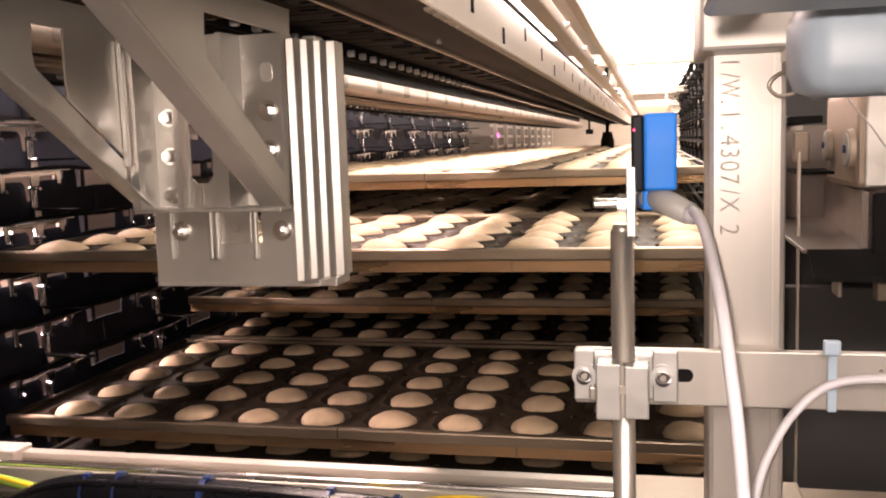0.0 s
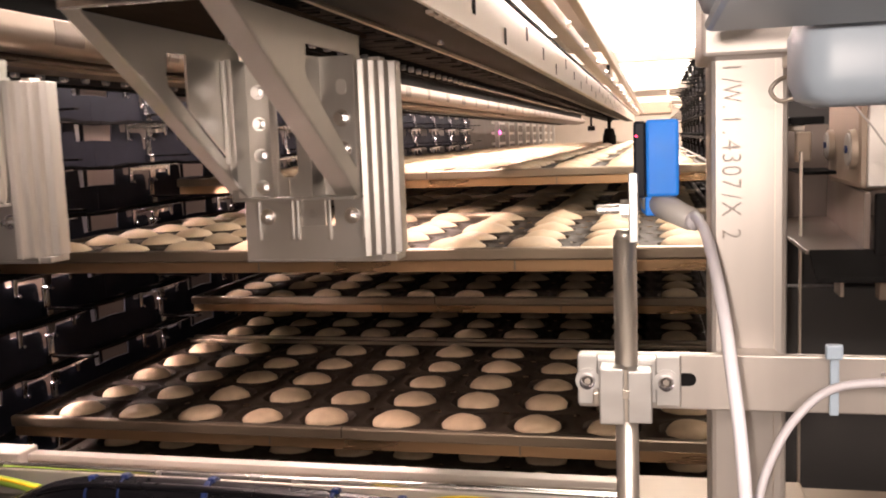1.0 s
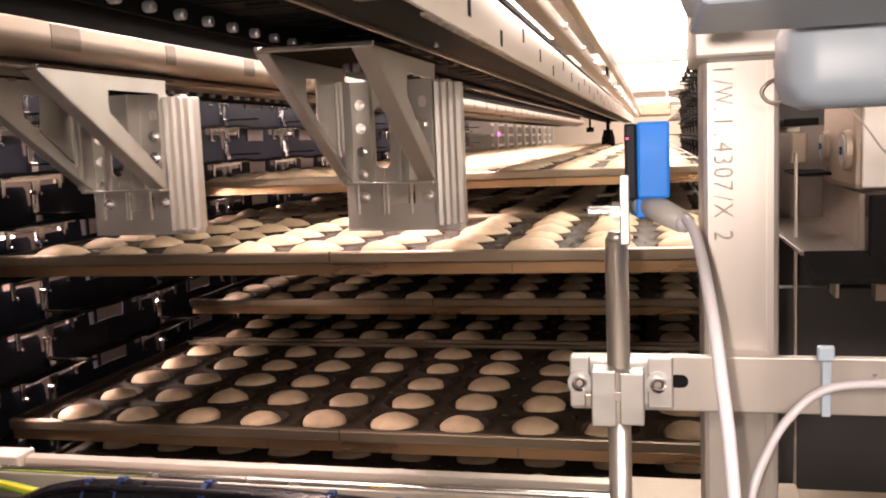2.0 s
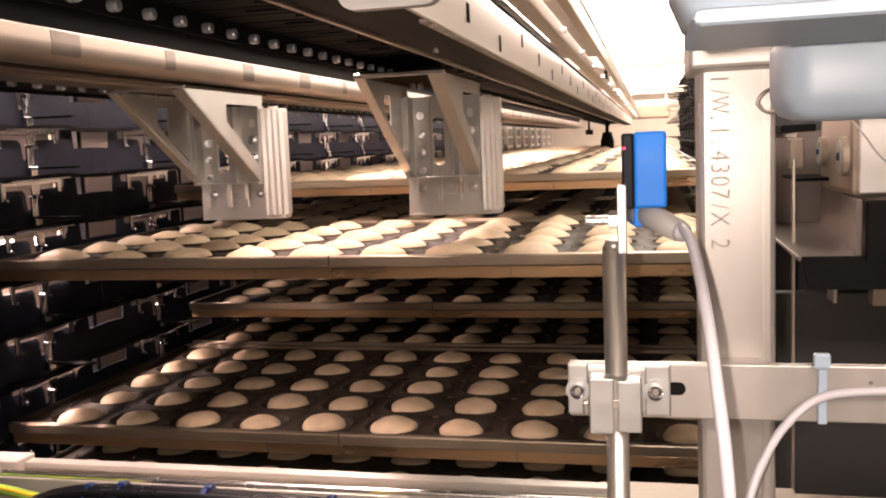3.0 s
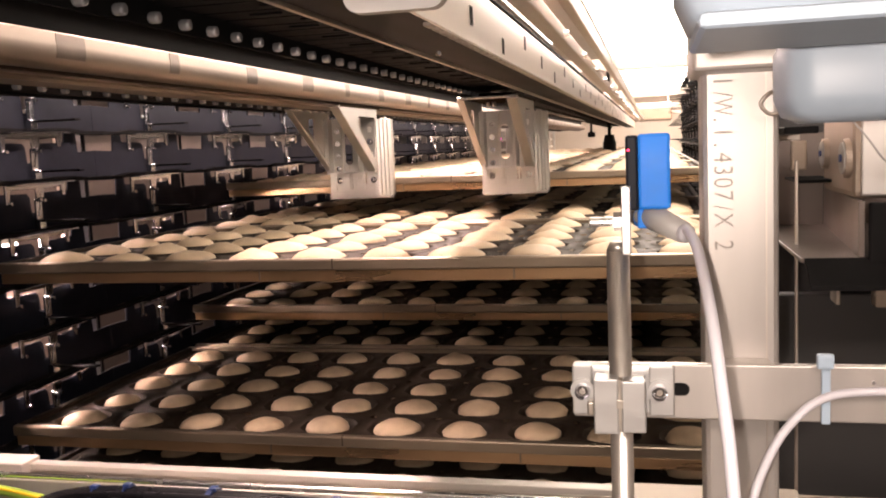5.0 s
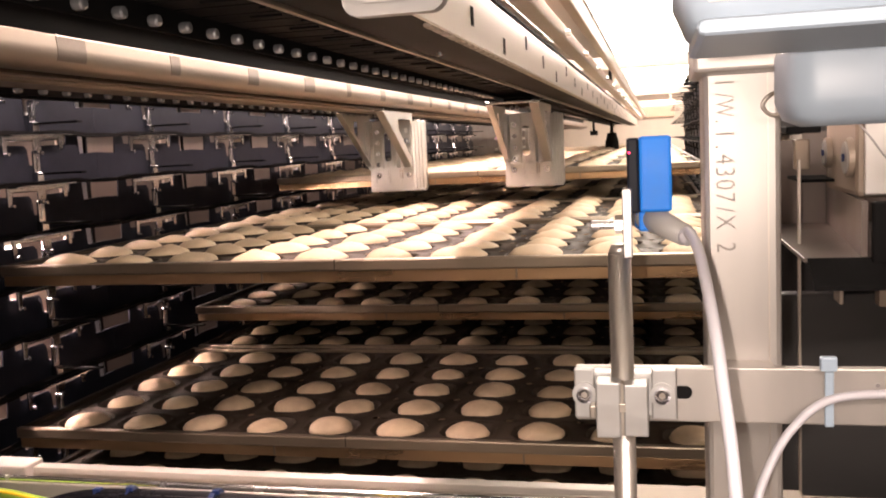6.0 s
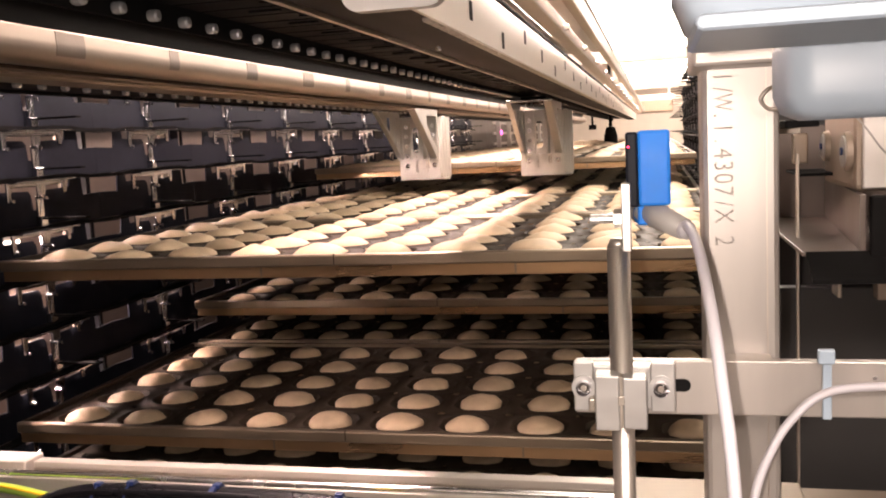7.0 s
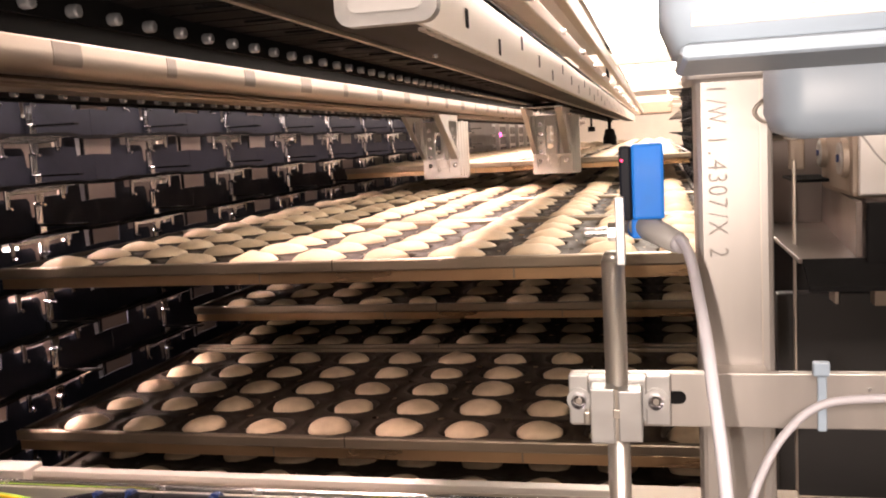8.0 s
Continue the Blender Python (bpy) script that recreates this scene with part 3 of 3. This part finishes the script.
        part("thread", cyl((x, -0.021, 0.044), (x, -0.027, 0.044), 0.0033, seg=12), CHROME, foot)
    for z in (0.0755, 0.107, 0.138, 0.169):
        part("bolt", cyl((-0.0555, -0.036, z), (-0.0555, -0.044, z), 0.0048, seg=6), CHROME, t)
        part("washer", cyl((-0.0555, -0.036, z), (-0.0555, -0.0374, z), 0.0070, seg=20), CHROME, t)
    for z in (0.110, 0.1405):
        part("bolt", cyl((0.030, -0.034, z), (0.030, -0.043, z), 0.0050, seg=6), CHROME, t)
        part("washer", cyl((0.030, -0.034, z), (0.030, -0.0356, z), 0.0082, seg=20), CHROME, t)
    bm = box(0.0255, 0.0355, -0.0352, -0.0338, 0.163, 0.178)
    bmesh.ops.bevel(bm, geom=[e for e in bm.edges if abs(e.verts[0].co.y - e.verts[1].co.y) > 0.0005], offset=0.0045, segments=4, affect="EDGES", profile=0.5)
    part("slot_insert", bm, RAIL, t, "pale oblong insert")
    # sheet that fills the rear of one gusset's window, with a folded edge
    panel = part("gusset_panel", prism([(-0.130, 0.1995), (-0.062, 0.1995), (-0.062, 0.108), (-0.130, 0.1510)], "x", -0.0819, -0.0801), STEEL, t)
    part("panel_edge", box(-0.0801, -0.0755, -0.066, -0.062, 0.100, 0.198, 0.0008), STEEL, panel)
    # two side gussets with a window, and a flange along each slope
    a, b, c = Vector((-0.298, 0.219)), Vector((-0.020, 0.219)), Vector((-0.040, 0.066))
    outer = [a, Vector((-0.167, 0.219)), b, c, a.lerp(c, 0.5)]
    inner = [Vector((-0.165, 0.181)), Vector((-0.163, 0.1995)), Vector((-0.042, 0.1995)), Vector((-0.046, 0.092)), Vector((-0.163, 0.170))]
    for x in (-0.0830, 0.0435):
        bm = bmesh.new()
        rings = [[bm.verts.new((xx, p.x, p.y)) for p in ring] for xx in (x, x + 0.003) for ring in (outer, inner)]
        for k in range(5):
            n = (k + 1) % 5
            for o, q in ((0, 1), (2, 3), (0, 2), (1, 3)):
                bm.faces.new((rings[o][k], rings[o][n], rings[q][n], rings[q][k]))
        bmesh.ops.recalc_face_normals(bm, faces=bm.faces)
        g = part("gusset", bm, STEEL, t)
        d = (c - a).normalized()
        n = Vector((d.y, -d.x))
        if n.x > 0:
            n = -n
        quad = [a, c, c + n * 0.003, a + n * 0.003]
        part("sloped_flange", prism([(p.x, p.y) for p in quad], "x", x - (0.019 if x > 0 else 0.0), x + (0.003 if x > 0 else 0.015), 0.0006), STEEL, g)
    # the top plate's shade is in its material, darker than the bracket's steel
    top = part("top_plate", box(-0.083, 0.048, -0.300, 0.0, 0.219, 0.223, 0.0006), SHADED_STEEL, t)
    part("front_lip", box(-0.083, 0.050, -0.3035, -0.2995, 0.2165, 0.2235, 0.0015), CHROME, top)
    for x in (-0.05, -0.036):
        part("bolt", cyl((x, -0.1, 0.219), (x, -0.1, 0.209), 0.005, seg=6), CHROME, top)
    part("chain_shoe", box(-0.06, 0.016, -0.17, -0.03, 0.223, 0.236, 0.002), BLACK_METAL, t)
    return t


pushers = [pusher("formed stainless pusher bracket with braces, sliding along the guide") for _ in range(2)]


# ---- sensor on its rod, in front ----
def sensor():
    t = thing("light_sensor", label="blue photoelectric sensor with grey plug on a steel plate", category="sensor")
    body = part("body", box(-0.0078, 0.0072, 0.440, 0.475, 1.4300, 1.4660, 0.0014), BLUE, t)
    part("foot", box(-0.0085, 0.004, 0.444, 0.470, 1.4205, 1.4300, 0.001), BLUE, body)
    part("groove", box(-0.0054, -0.0048, 0.4392, 0.4402, 1.4315, 1.4645), BLUE, body)
    part("groove", box(0.0044, 0.0050, 0.4392, 0.4402, 1.4315, 1.4645), BLUE, body)
    face = part("optic_face", box(-0.0136, -0.0078, 0.4405, 0.474, 1.4295, 1.4655, 0.0012), BLACK, t, "dark glossy optic window")
    part("indicator", cyl((-0.0122, 0.4412, 1.4585), (-0.0122, 0.4404, 1.4585), 0.0005, seg=10), RED, face, "small red light")
    plate = part("mounting_plate", box(-0.0160, -0.0115, 0.436, 0.4405, 1.4085, 1.4415, 0.0006), ALU, t)
    part("plate_leg", box(-0.0160, -0.0135, 0.4405, 0.466, 1.4085, 1.4290, 0.0006), ALU, plate)
    part("thumb_screw", cyl((-0.0310, 0.446, 1.4240), (-0.0160, 0.446, 1.4240), 0.0023, seg=14), CHROME, t)
    part("screw_wing", box(-0.0318, -0.0235, 0.4445, 0.4475, 1.4218, 1.4262, 0.0008), CHROME, t)
    part("nut", cyl((-0.0200, 0.446, 1.4240), (-0.0160, 0.446, 1.4240), 0.0046, seg=6), CHROME, t)
    plug = part("plug", cyl((-0.0050, 0.452, 1.4275), (0.0125, 0.432, 1.4195), 0.0068, 0.0052, 20), GREY_PLASTIC, t, "ribbed grey cable plug", True)
    part("plug_ring", cyl((-0.0060, 0.453, 1.4280), (-0.0044, 0.4512, 1.4272), 0.0080, seg=20), CHROME, plug)
    part("plug_collar", cyl((0.0120, 0.4325, 1.4198), (0.0146, 0.4295, 1.4186), 0.0043, seg=20), CABLE, plug, "", True)
    line = [(0.0128, 0.4310, 1.4200), (0.0145, 0.4245, 1.4205), (0.0174, 0.405, 1.4155), (0.0191, 0.370, 1.4047), (0.0209, 0.345, 1.3892), (0.0222, 0.330, 1.3737),
            (0.0239, 0.320, 1.3560), (0.0251, 0.315, 1.3374), (0.0261, 0.316, 1.3200), (0.0290, 0.340, 1.2400), (0.03, 0.42, 1.05)]
    part("cable", tube(line, 0.0024, 14), CABLE, t, "pale grey round cable", True)


def rod_stand():
    t = thing("sensor_stand", label="polished steel rod in an aluminium clamp", category="stand")
    rod = cyl((-0.0188, 0.4600, 1.0), (-0.0188, 0.4600, 1.408), 0.0058, seg=28)
    add_cyl(rod, (-0.0188, 0.4600, 1.408), (-0.0188, 0.4600, 1.4125), 0.0058, 0.0040, 28)
    part("rod", rod, ROD, t, "", True)
    c = part("clamp_plate", box(-0.0432, 0.0078, 0.4605, 0.4690, 1.3235, 1.3465, 0.0008), ALU, t)
    for x0, x1 in ((-0.0432, -0.0330), (-0.0045, 0.0078)):
        part("clamp_ear", box(x0, x1, 0.4555, 0.4603, 1.3235, 1.3495, 0.0008), ALU, c)
    part("clamp_block", box(-0.0318, -0.0196, 0.4455, 0.4600, 1.3165, 1.3450, 0.0008), ALU, c)
    part("clamp_block", box(-0.0180, -0.0062, 0.4455, 0.4600, 1.3175, 1.3440, 0.0008), ALU, c)
    part("clamp_slit", box(-0.0196, -0.0180, 0.4475, 0.4600, 1.3175, 1.3440), STEEL_DULL, c)
    part("dial_mark", box(-0.0204, -0.0172, 0.4449, 0.4455, 1.3300, 1.3345, 0.0003), STEEL_DULL, c)
    part("lock_lever", box(-0.0350, -0.0318, 0.4440, 0.4510, 1.3265, 1.3335, 0.0008), STEEL_DULL, c)
    for x in (-0.0380, 0.0006):
        screw(c, x, 0.4555, 1.3365, 0.0040)
    return t


def post_and_bar():
    post = thing("machine_post", label="stamped square stainless steel tube post", category="post")
    part("tube", box(0.0245, 0.0635, 0.500, 0.540, 0.0, 1.62, 0.003), POST, post)
    part("seam", box(0.0566, 0.0572, 0.4994, 0.5002, 0.9, 1.5), STEEL_DULL, post)
    part("cap_block", box(0.0190, 0.0665, 0.470, 0.545, 1.4955, 1.540, 0.002), POST, post, "pale block on top of the post")
    for k, letter in enumerate("01/W.1.4307/X 2"):
        if letter == " ":
            continue
        cu = bpy.data.curves.new("character", "FONT")
        cu.body, cu.size, cu.align_x, cu.offset = letter, 0.0142, "CENTER", -0.00012
        cu.materials.append(INK)
        mark = new("character", cu)
        mark.parent = post
        slim = Matrix.Diagonal((0.62 if letter == "W" else 0.82, 1, 1, 1))
        mark.matrix_basis = Matrix.Translation((0.0306, 0.4993, 1.4984 - 0.00665 * k)) @ Matrix.Rotation(radians(90), 4, "X") @ Matrix.Rotation(radians(-90), 4, "Z") @ slim
        tagged(mark, "grey stamped character")
    bar = thing("cross_bar", label="flat stainless steel cross bar with a slot", category="bar")
    part("bar", box(-0.0440, 0.60, 0.4720, 0.4780, 1.3175, 1.3465, 0.0008), POST, bar)
    bm = box(0.0062, 0.0158, 0.4714, 0.4722, 1.3300, 1.3368)
    bmesh.ops.bevel(bm, geom=[e for e in bm.edges if abs(e.verts[0].co.y - e.verts[1].co.y) > 0.0004], offset=0.0033, segments=4, affect="EDGES", profile=0.5)
    part("slot", bm, BLACK_METAL, bar)
    part("rear_bracket", box(0.030, 0.058, 0.4785, 0.4995, 1.3200, 1.3440, 0.001), POST, bar)
    part("rivet", cyl((0.1040, 0.4720, 1.3385), (0.1040, 0.4712, 1.3385), 0.0010, seg=10), CHROME, bar)
    tie = thing("cable_tie", label="translucent nylon cable tie round the steel bar", category="cable tie")
    part("strap", box(0.0795, 0.0838, 0.4700, 0.4716, 1.3170, 1.3475, 0.0006), TIE_WHITE, tie)
    part("strap_back", box(0.0795, 0.0838, 0.4784, 0.4800, 1.3170, 1.3475, 0.0006), TIE_WHITE, tie)
    part("strap_top", box(0.0795, 0.0838, 0.4700, 0.4800, 1.3475, 1.3487, 0.0004), TIE_WHITE, tie)
    part("head", box(0.0770, 0.0850, 0.4670, 0.4712, 1.3460, 1.3535, 0.001), TIE_WHITE, tie)
    wire = thing("signal_cable", label="thin pale grey cable looping under the bar", category="cable")
    line = [(0.20, 0.468, 1.334), (0.150, 0.466, 1.3365), (0.108, 0.462, 1.3370), (0.080, 0.4640, 1.3325), (0.062, 0.458, 1.3190), (0.050, 0.450, 1.3010), (0.0435, 0.444, 1.2830), (0.040, 0.440, 1.255), (0.038, 0.44, 1.15)]
    part("cable", tube(line, 0.0022, 12), CABLE, wire, "", True)


sensor()
rod_stand()
post_and_bar()


# ---- front edge of the machine, with its cables ----
def front_edge():
    rail = thing("front_rail", label="pale aluminium rail along the machine's front", category="rail")
    part("top_lip", box(-0.72, 0.024, 0.884, 0.900, 1.108, 1.1155, 0.0012), FRONT_RAIL, rail)
    part("channel", box(-1.30, 0.60, 0.874, 0.884, 1.090, 1.104, 0.001), STEEL_DULL, rail)
    part("face", box(-1.30, 0.60, 0.852, 0.873, 1.080, 1.109, 0.001), FRONT_RAIL, rail)
    part("web", box(-1.30, 0.60, 0.886, 0.898, 0.90, 1.108, 0.001), STEEL_DULL, rail)
    part("end_block", box(-0.80, -0.722, 0.872, 0.906, 1.100, 1.1195, 0.002), FRONT_RAIL, rail)
    part("round_bar", cyl((-1.3, 0.846, 1.1165), (-0.02, 0.846, 1.1165), 0.0035, seg=14), CHROME, rail, "bright round bar")
    bottom = thing("base_beam", label="stainless steel base beam under the post", category="beam")
    part("beam", box(-0.030, 0.110, 0.68, 0.76, 1.140, 1.172, 0.002), TAN, bottom)
    part("upright", box(0.0, 0.09, 0.69, 0.75, 0.0, 1.140, 0.002), POST, bottom)
    part("side_plate", box(0.112, 0.60, 0.70, 0.78, 1.130, 1.160, 0.002), TAN, bottom)
    loom = thing("cable_loom", pose(0, 0, -0.012), label="black cable loom bound with blue nylon ties", category="cable loom")
    line = [(-0.80, 0.82, 1.04), (-0.66, 0.80, 1.100), (-0.60, 0.785, 1.1235), (-0.54, 0.78, 1.1320), (-0.43, 0.78, 1.1330), (-0.30, 0.78, 1.1285), (-0.18, 0.78, 1.1190), (-0.05, 0.78, 1.100), (0.1, 0.79, 1.07)]
    part("sleeve", tube(line, 0.0165, 16), BLACK_SLEEK, loom, "", True)
    part("thin_cable", tube([(x, y - 0.014, z + 0.0135) for x, y, z in line], 0.0035, 8), BLACK_SLEEK, loom, "", True)
    for x, z, lean in ((-0.563, 1.129, 0.006), (-0.525, 1.1325, 0.004), (-0.430, 1.133, 0.0), (-0.303, 1.1285, 0.002), (-0.238, 1.124, 0.003)):
        tie = part("tie", cyl((x - 0.003 + lean, 0.780, z), (x + 0.003 - lean * 0.2, 0.780, z), 0.0190, seg=20), TIE_BLUE, loom, "dark blue nylon tie")
        part("tie_head", box(x - 0.002, x + 0.006, 0.776, 0.784, z + 0.0160, z + 0.0205, 0.001), TIE_BLUE, tie)
    wire = thing("earth_wire", label="green and yellow earth wire beside the loom", category="cable")
    part("wire", tube([(-0.95, 0.828, 1.108), (-0.74, 0.825, 1.1085), (-0.65, 0.815, 1.103), (-0.56, 0.81, 1.095)], 0.0055, 10), GREEN, wire, "", True)
    part("stripe", tube([(-0.95, 0.8245, 1.1115), (-0.74, 0.8215, 1.1120), (-0.65, 0.8115, 1.1065), (-0.56, 0.8065, 1.0985)], 0.0019, 10), YELLOW, wire, "yellow stripe", True)
    wire = thing("yellow_wire", label="yellow wire along the rail", category="cable")
    part("wire", tube([(-0.30, 0.80, 1.096), (-0.20, 0.80, 1.1215), (-0.13, 0.80, 1.1205), (-0.080, 0.80, 1.1160)], 0.0045, 10), YELLOW, wire, "", True)
    part("ferrule", cyl((-0.082, 0.80, 1.1163), (-0.073, 0.80, 1.1150), 0.0055, seg=12), BLACK, wire)


front_edge()


# ---- dark machine side with its rollers ----
def machine_side():
    t = thing("machine_cabinet", label="dark painted machine cabinet with shelves and strips", category="machine")
    part("rear_panel", box(0.135, 0.60, 1.25, 1.27, 0.0, 2.05), DARK_WALL, t)
    part("side_panel", box(0.60, 0.62, 0.50, 1.25, 0.0, 2.05), DARK_WALL, t)
    upper = part("upper_plate", box(0.105, 0.132, 0.80, 1.24, 1.462, 1.468, 0.001), BLACK_METAL, t)
    part("edge_strip", box(0.106, 0.132, 0.900, 0.905, 1.456, 1.4615, 0.001), STEEL_DULL, upper, "pale strip under the plate")
    shelf = part("shelf", box(0.118, 0.60, 0.80, 1.10, 1.354, 1.358, 0.001), CABINET, t)
    part("shelf_flap", prism([(0.800, 1.354), (0.800, 1.358), (0.764, 1.340), (0.764, 1.336)], "x", 0.121, 0.60), BLACK_METAL, shelf, "dark sloping flap")
    part("rear_wall", box(0.118, 0.60, 1.10, 1.11, 1.354, 1.462), CABINET, t)
    part("inner_wall", prism([(0.163, 0.801), (0.168, 0.801), (0.191, 1.099), (0.186, 1.099)], "z", 1.3585, 1.404), CABINET, t)
    part("box", box(0.170, 0.40, 0.792, 0.800, 1.344, 1.404, 0.002), BLACK_METAL, t)
    part("bracket_plate", box(0.137, 0.152, 0.99, 1.00, 1.424, 1.455, 0.002), TAN, t)
    part("small_tray", box(0.134, 0.17, 0.93, 1.02, 1.414, 1.417, 0.001), BLACK_METAL, t)
    part("strip", box(0.128, 0.1305, 0.900, 0.906, 1.10, 1.4370, 0.0006), STEEL_DULL, t)
    part("bracket", box(0.164, 0.168, 0.90, 0.93, 1.300, 1.336, 0.001), STEEL_DULL, t)
    part("bracket", box(0.2075, 0.25, 0.94, 0.96, 1.290, 1.312, 0.001), TAN, t)
    part("lower_plate", box(0.120, 0.60, 0.96, 0.98, 0.3, 1.30, 0.002), DARK_WALL, t)
    g = thing("gear_motor", label="pale cast gear housing with two round covers", category="motor")
    part("housing", box(0.165, 0.30, 0.83, 0.976, 1.4045, 1.49, 0.006), TAN, g)
    part("front_plate", box(0.1705, 0.30, 0.826, 0.8305, 1.407, 1.49, 0.0015), RAIL, g, "bright machined front plate")
    part("hose", tube([(0.150, 0.80, 1.480), (0.168, 0.80, 1.458), (0.180, 0.805, 1.442), (0.192, 0.81, 1.430)], 0.0008, 8), GREY_PLASTIC, g)
    for y, z, r in ((0.952, 1.4415, 0.0150), (0.852, 1.4390, 0.0175)):
        cap = part("cover", cyl((0.165, y, z), (0.1600, y, z), r, r * 0.95, 32), TAN, g)
        part("ring", cyl((0.1600, y, z), (0.1588, y, z), r * 0.8, r * 0.78, 32), GREY_PLASTIC, cap)
        part("hub", cyl((0.1588, y, z), (0.1570, y, z), r * 0.2, seg=20), TIE_BLUE, cap)


def reflector():
    p = thing("reflector_plate", label="pale rounded reflector plate hanging on a thin arm", category="reflector")
    bm = box(-0.1442, -0.0936, 0.420, 0.428, 1.5290, 1.6000)
    bmesh.ops.bevel(bm, geom=[e for e in bm.edges if abs(e.verts[0].co.y - e.verts[1].co.y) > 0.004], offset=0.008, segments=5, affect="EDGES", profile=0.5)
    part("frame", bm, ALU, p, "pale frame with rounded corners")
    bm = box(-0.1370, -0.1000, 0.4185, 0.420, 1.5350, 1.5940)
    bmesh.ops.bevel(bm, geom=[e for e in bm.edges if abs(e.verts[0].co.y - e.verts[1].co.y) > 0.001], offset=0.005, segments=5, affect="EDGES", profile=0.5)
    part("field", bm, GREY_PLASTIC, p)
    part("arm", box(-0.122, -0.114, 0.422, 0.428, 1.600, 4.0), STEEL_DULL, p)


def housing():
    h = thing("hose_housing", label="smooth blue-grey plastic housing on the post", category="housing")
    part("upper_shell", box(0.0055, 0.105, 0.205, 0.262, 1.4868, 1.60, 0.011), HOUSING, h, "", True)
    part("rim", box(0.0095, 0.105, 0.201, 0.264, 1.4864, 1.4900, 0.0018), HOUSING, h)
    part("band", box(0.0120, 0.105, 0.2035, 0.2045, 1.4935, 1.4965, 0.0004), GREY_PLASTIC, h, "darker seam band")
    part("arm", box(0.040, 0.052, 0.262, 0.500, 1.5150, 1.5350, 0.002), STEEL_DULL, h)
    part("lower_shell", box(0.0425, 0.135, 0.310, 0.360, 1.4665, 1.5000, 0.009), HOUSING, h, "", True)
    part("stay", box(0.060, 0.068, 0.360, 0.500, 1.4900, 1.4980, 0.001), STEEL_DULL, h)
    part("wire_loop", tube([(0.066, 0.498, 1.4745), (0.058, 0.494, 1.4735), (0.0535, 0.492, 1.4785), (0.057, 0.492, 1.4835), (0.064, 0.496, 1.486)], 0.0010, 8), STEEL_DULL, h, "thin steel wire loop", True)


def far_fittings():
    t = thing("hanging_probe", label="dark hanging probe far down the proofer", category="probe")
    part("stem", cyl((-0.30, 6.3, 2.1), (-0.30, 6.3, 1.50), 0.012, seg=14), BLACK_METAL, t)
    part("neck", cyl((-0.30, 6.3, 1.50), (-0.30, 6.3, 1.45), 0.030, 0.042, 20), BLACK_METAL, t)
    part("bell", cyl((-0.30, 6.3, 1.45), (-0.30, 6.3, 1.39), 0.045, 0.045, 20), BLACK_METAL, t)
    t = thing("junction_box", label="small black box under the guide beam", category="box")
    part("case", box(-0.446, -0.398, 6.3, 6.36, 1.488, 1.521, 0.003), BLACK_METAL, t)
    part("strap", box(-0.43, -0.415, 6.32, 6.33, 1.521, 1.60), BLACK_METAL, t)
    t = thing("far_frame", label="pale steel frame past the end of the rack", category="frame")
    for k in range(9):
        part("post", box(-1.19, -1.16, 6.9 + 0.5 * k, 6.93 + 0.5 * k, 0.0, 1.62, 0.002), STEEL, t)
    for z in (1.41, 1.49, 1.57):
        part("rail", box(-1.20, -1.191, 6.8, 11.2, z, z + 0.02, 0.002), STEEL, t)
    part("signal_light", box(-1.158, -1.15, 6.90, 6.93, 1.49, 1.52, 0.002), PINK, t, "small pink signal light")
    t = thing("air_duct", label="tan sheet metal air duct under the ceiling", category="duct")
    part("duct", box(-0.31, 0.17, 9.2, 9.9, 1.64, 1.81, 0.01), DUCT, t)
    for x in (-0.28, 0.14):
        part("hanger", box(x - 0.01, x + 0.01, 9.5, 9.52, 1.80, 2.1), STEEL_DULL, t)


far_fittings()
machine_side()
reflector()
housing()


def motions():
    ride = [(0, 0.711), (0.5, 0.775), (1, 0.880), (1.5, 1.050), (2, 1.215), (3, 1.548), (3.5, 1.728), (4, 1.893), (4.5, 2.058), (5, 2.218), (6, 2.540), (6.5, 2.703), (7, 2.865), (7.5, 3.030), (8, 3.19)]
    for ob, x in zip(pushers, (-0.329, -0.726)):
        walk(ob, [(t, pose(x, y, 1.345)) for t, y in ride])
    for ob in PUSHED:
        m = ob.matrix_basis.copy()
        walk(ob, [(t, Matrix.Translation((0, max(0.0, y - 1.961), 0)) @ m) for t, y in ride])


motions()
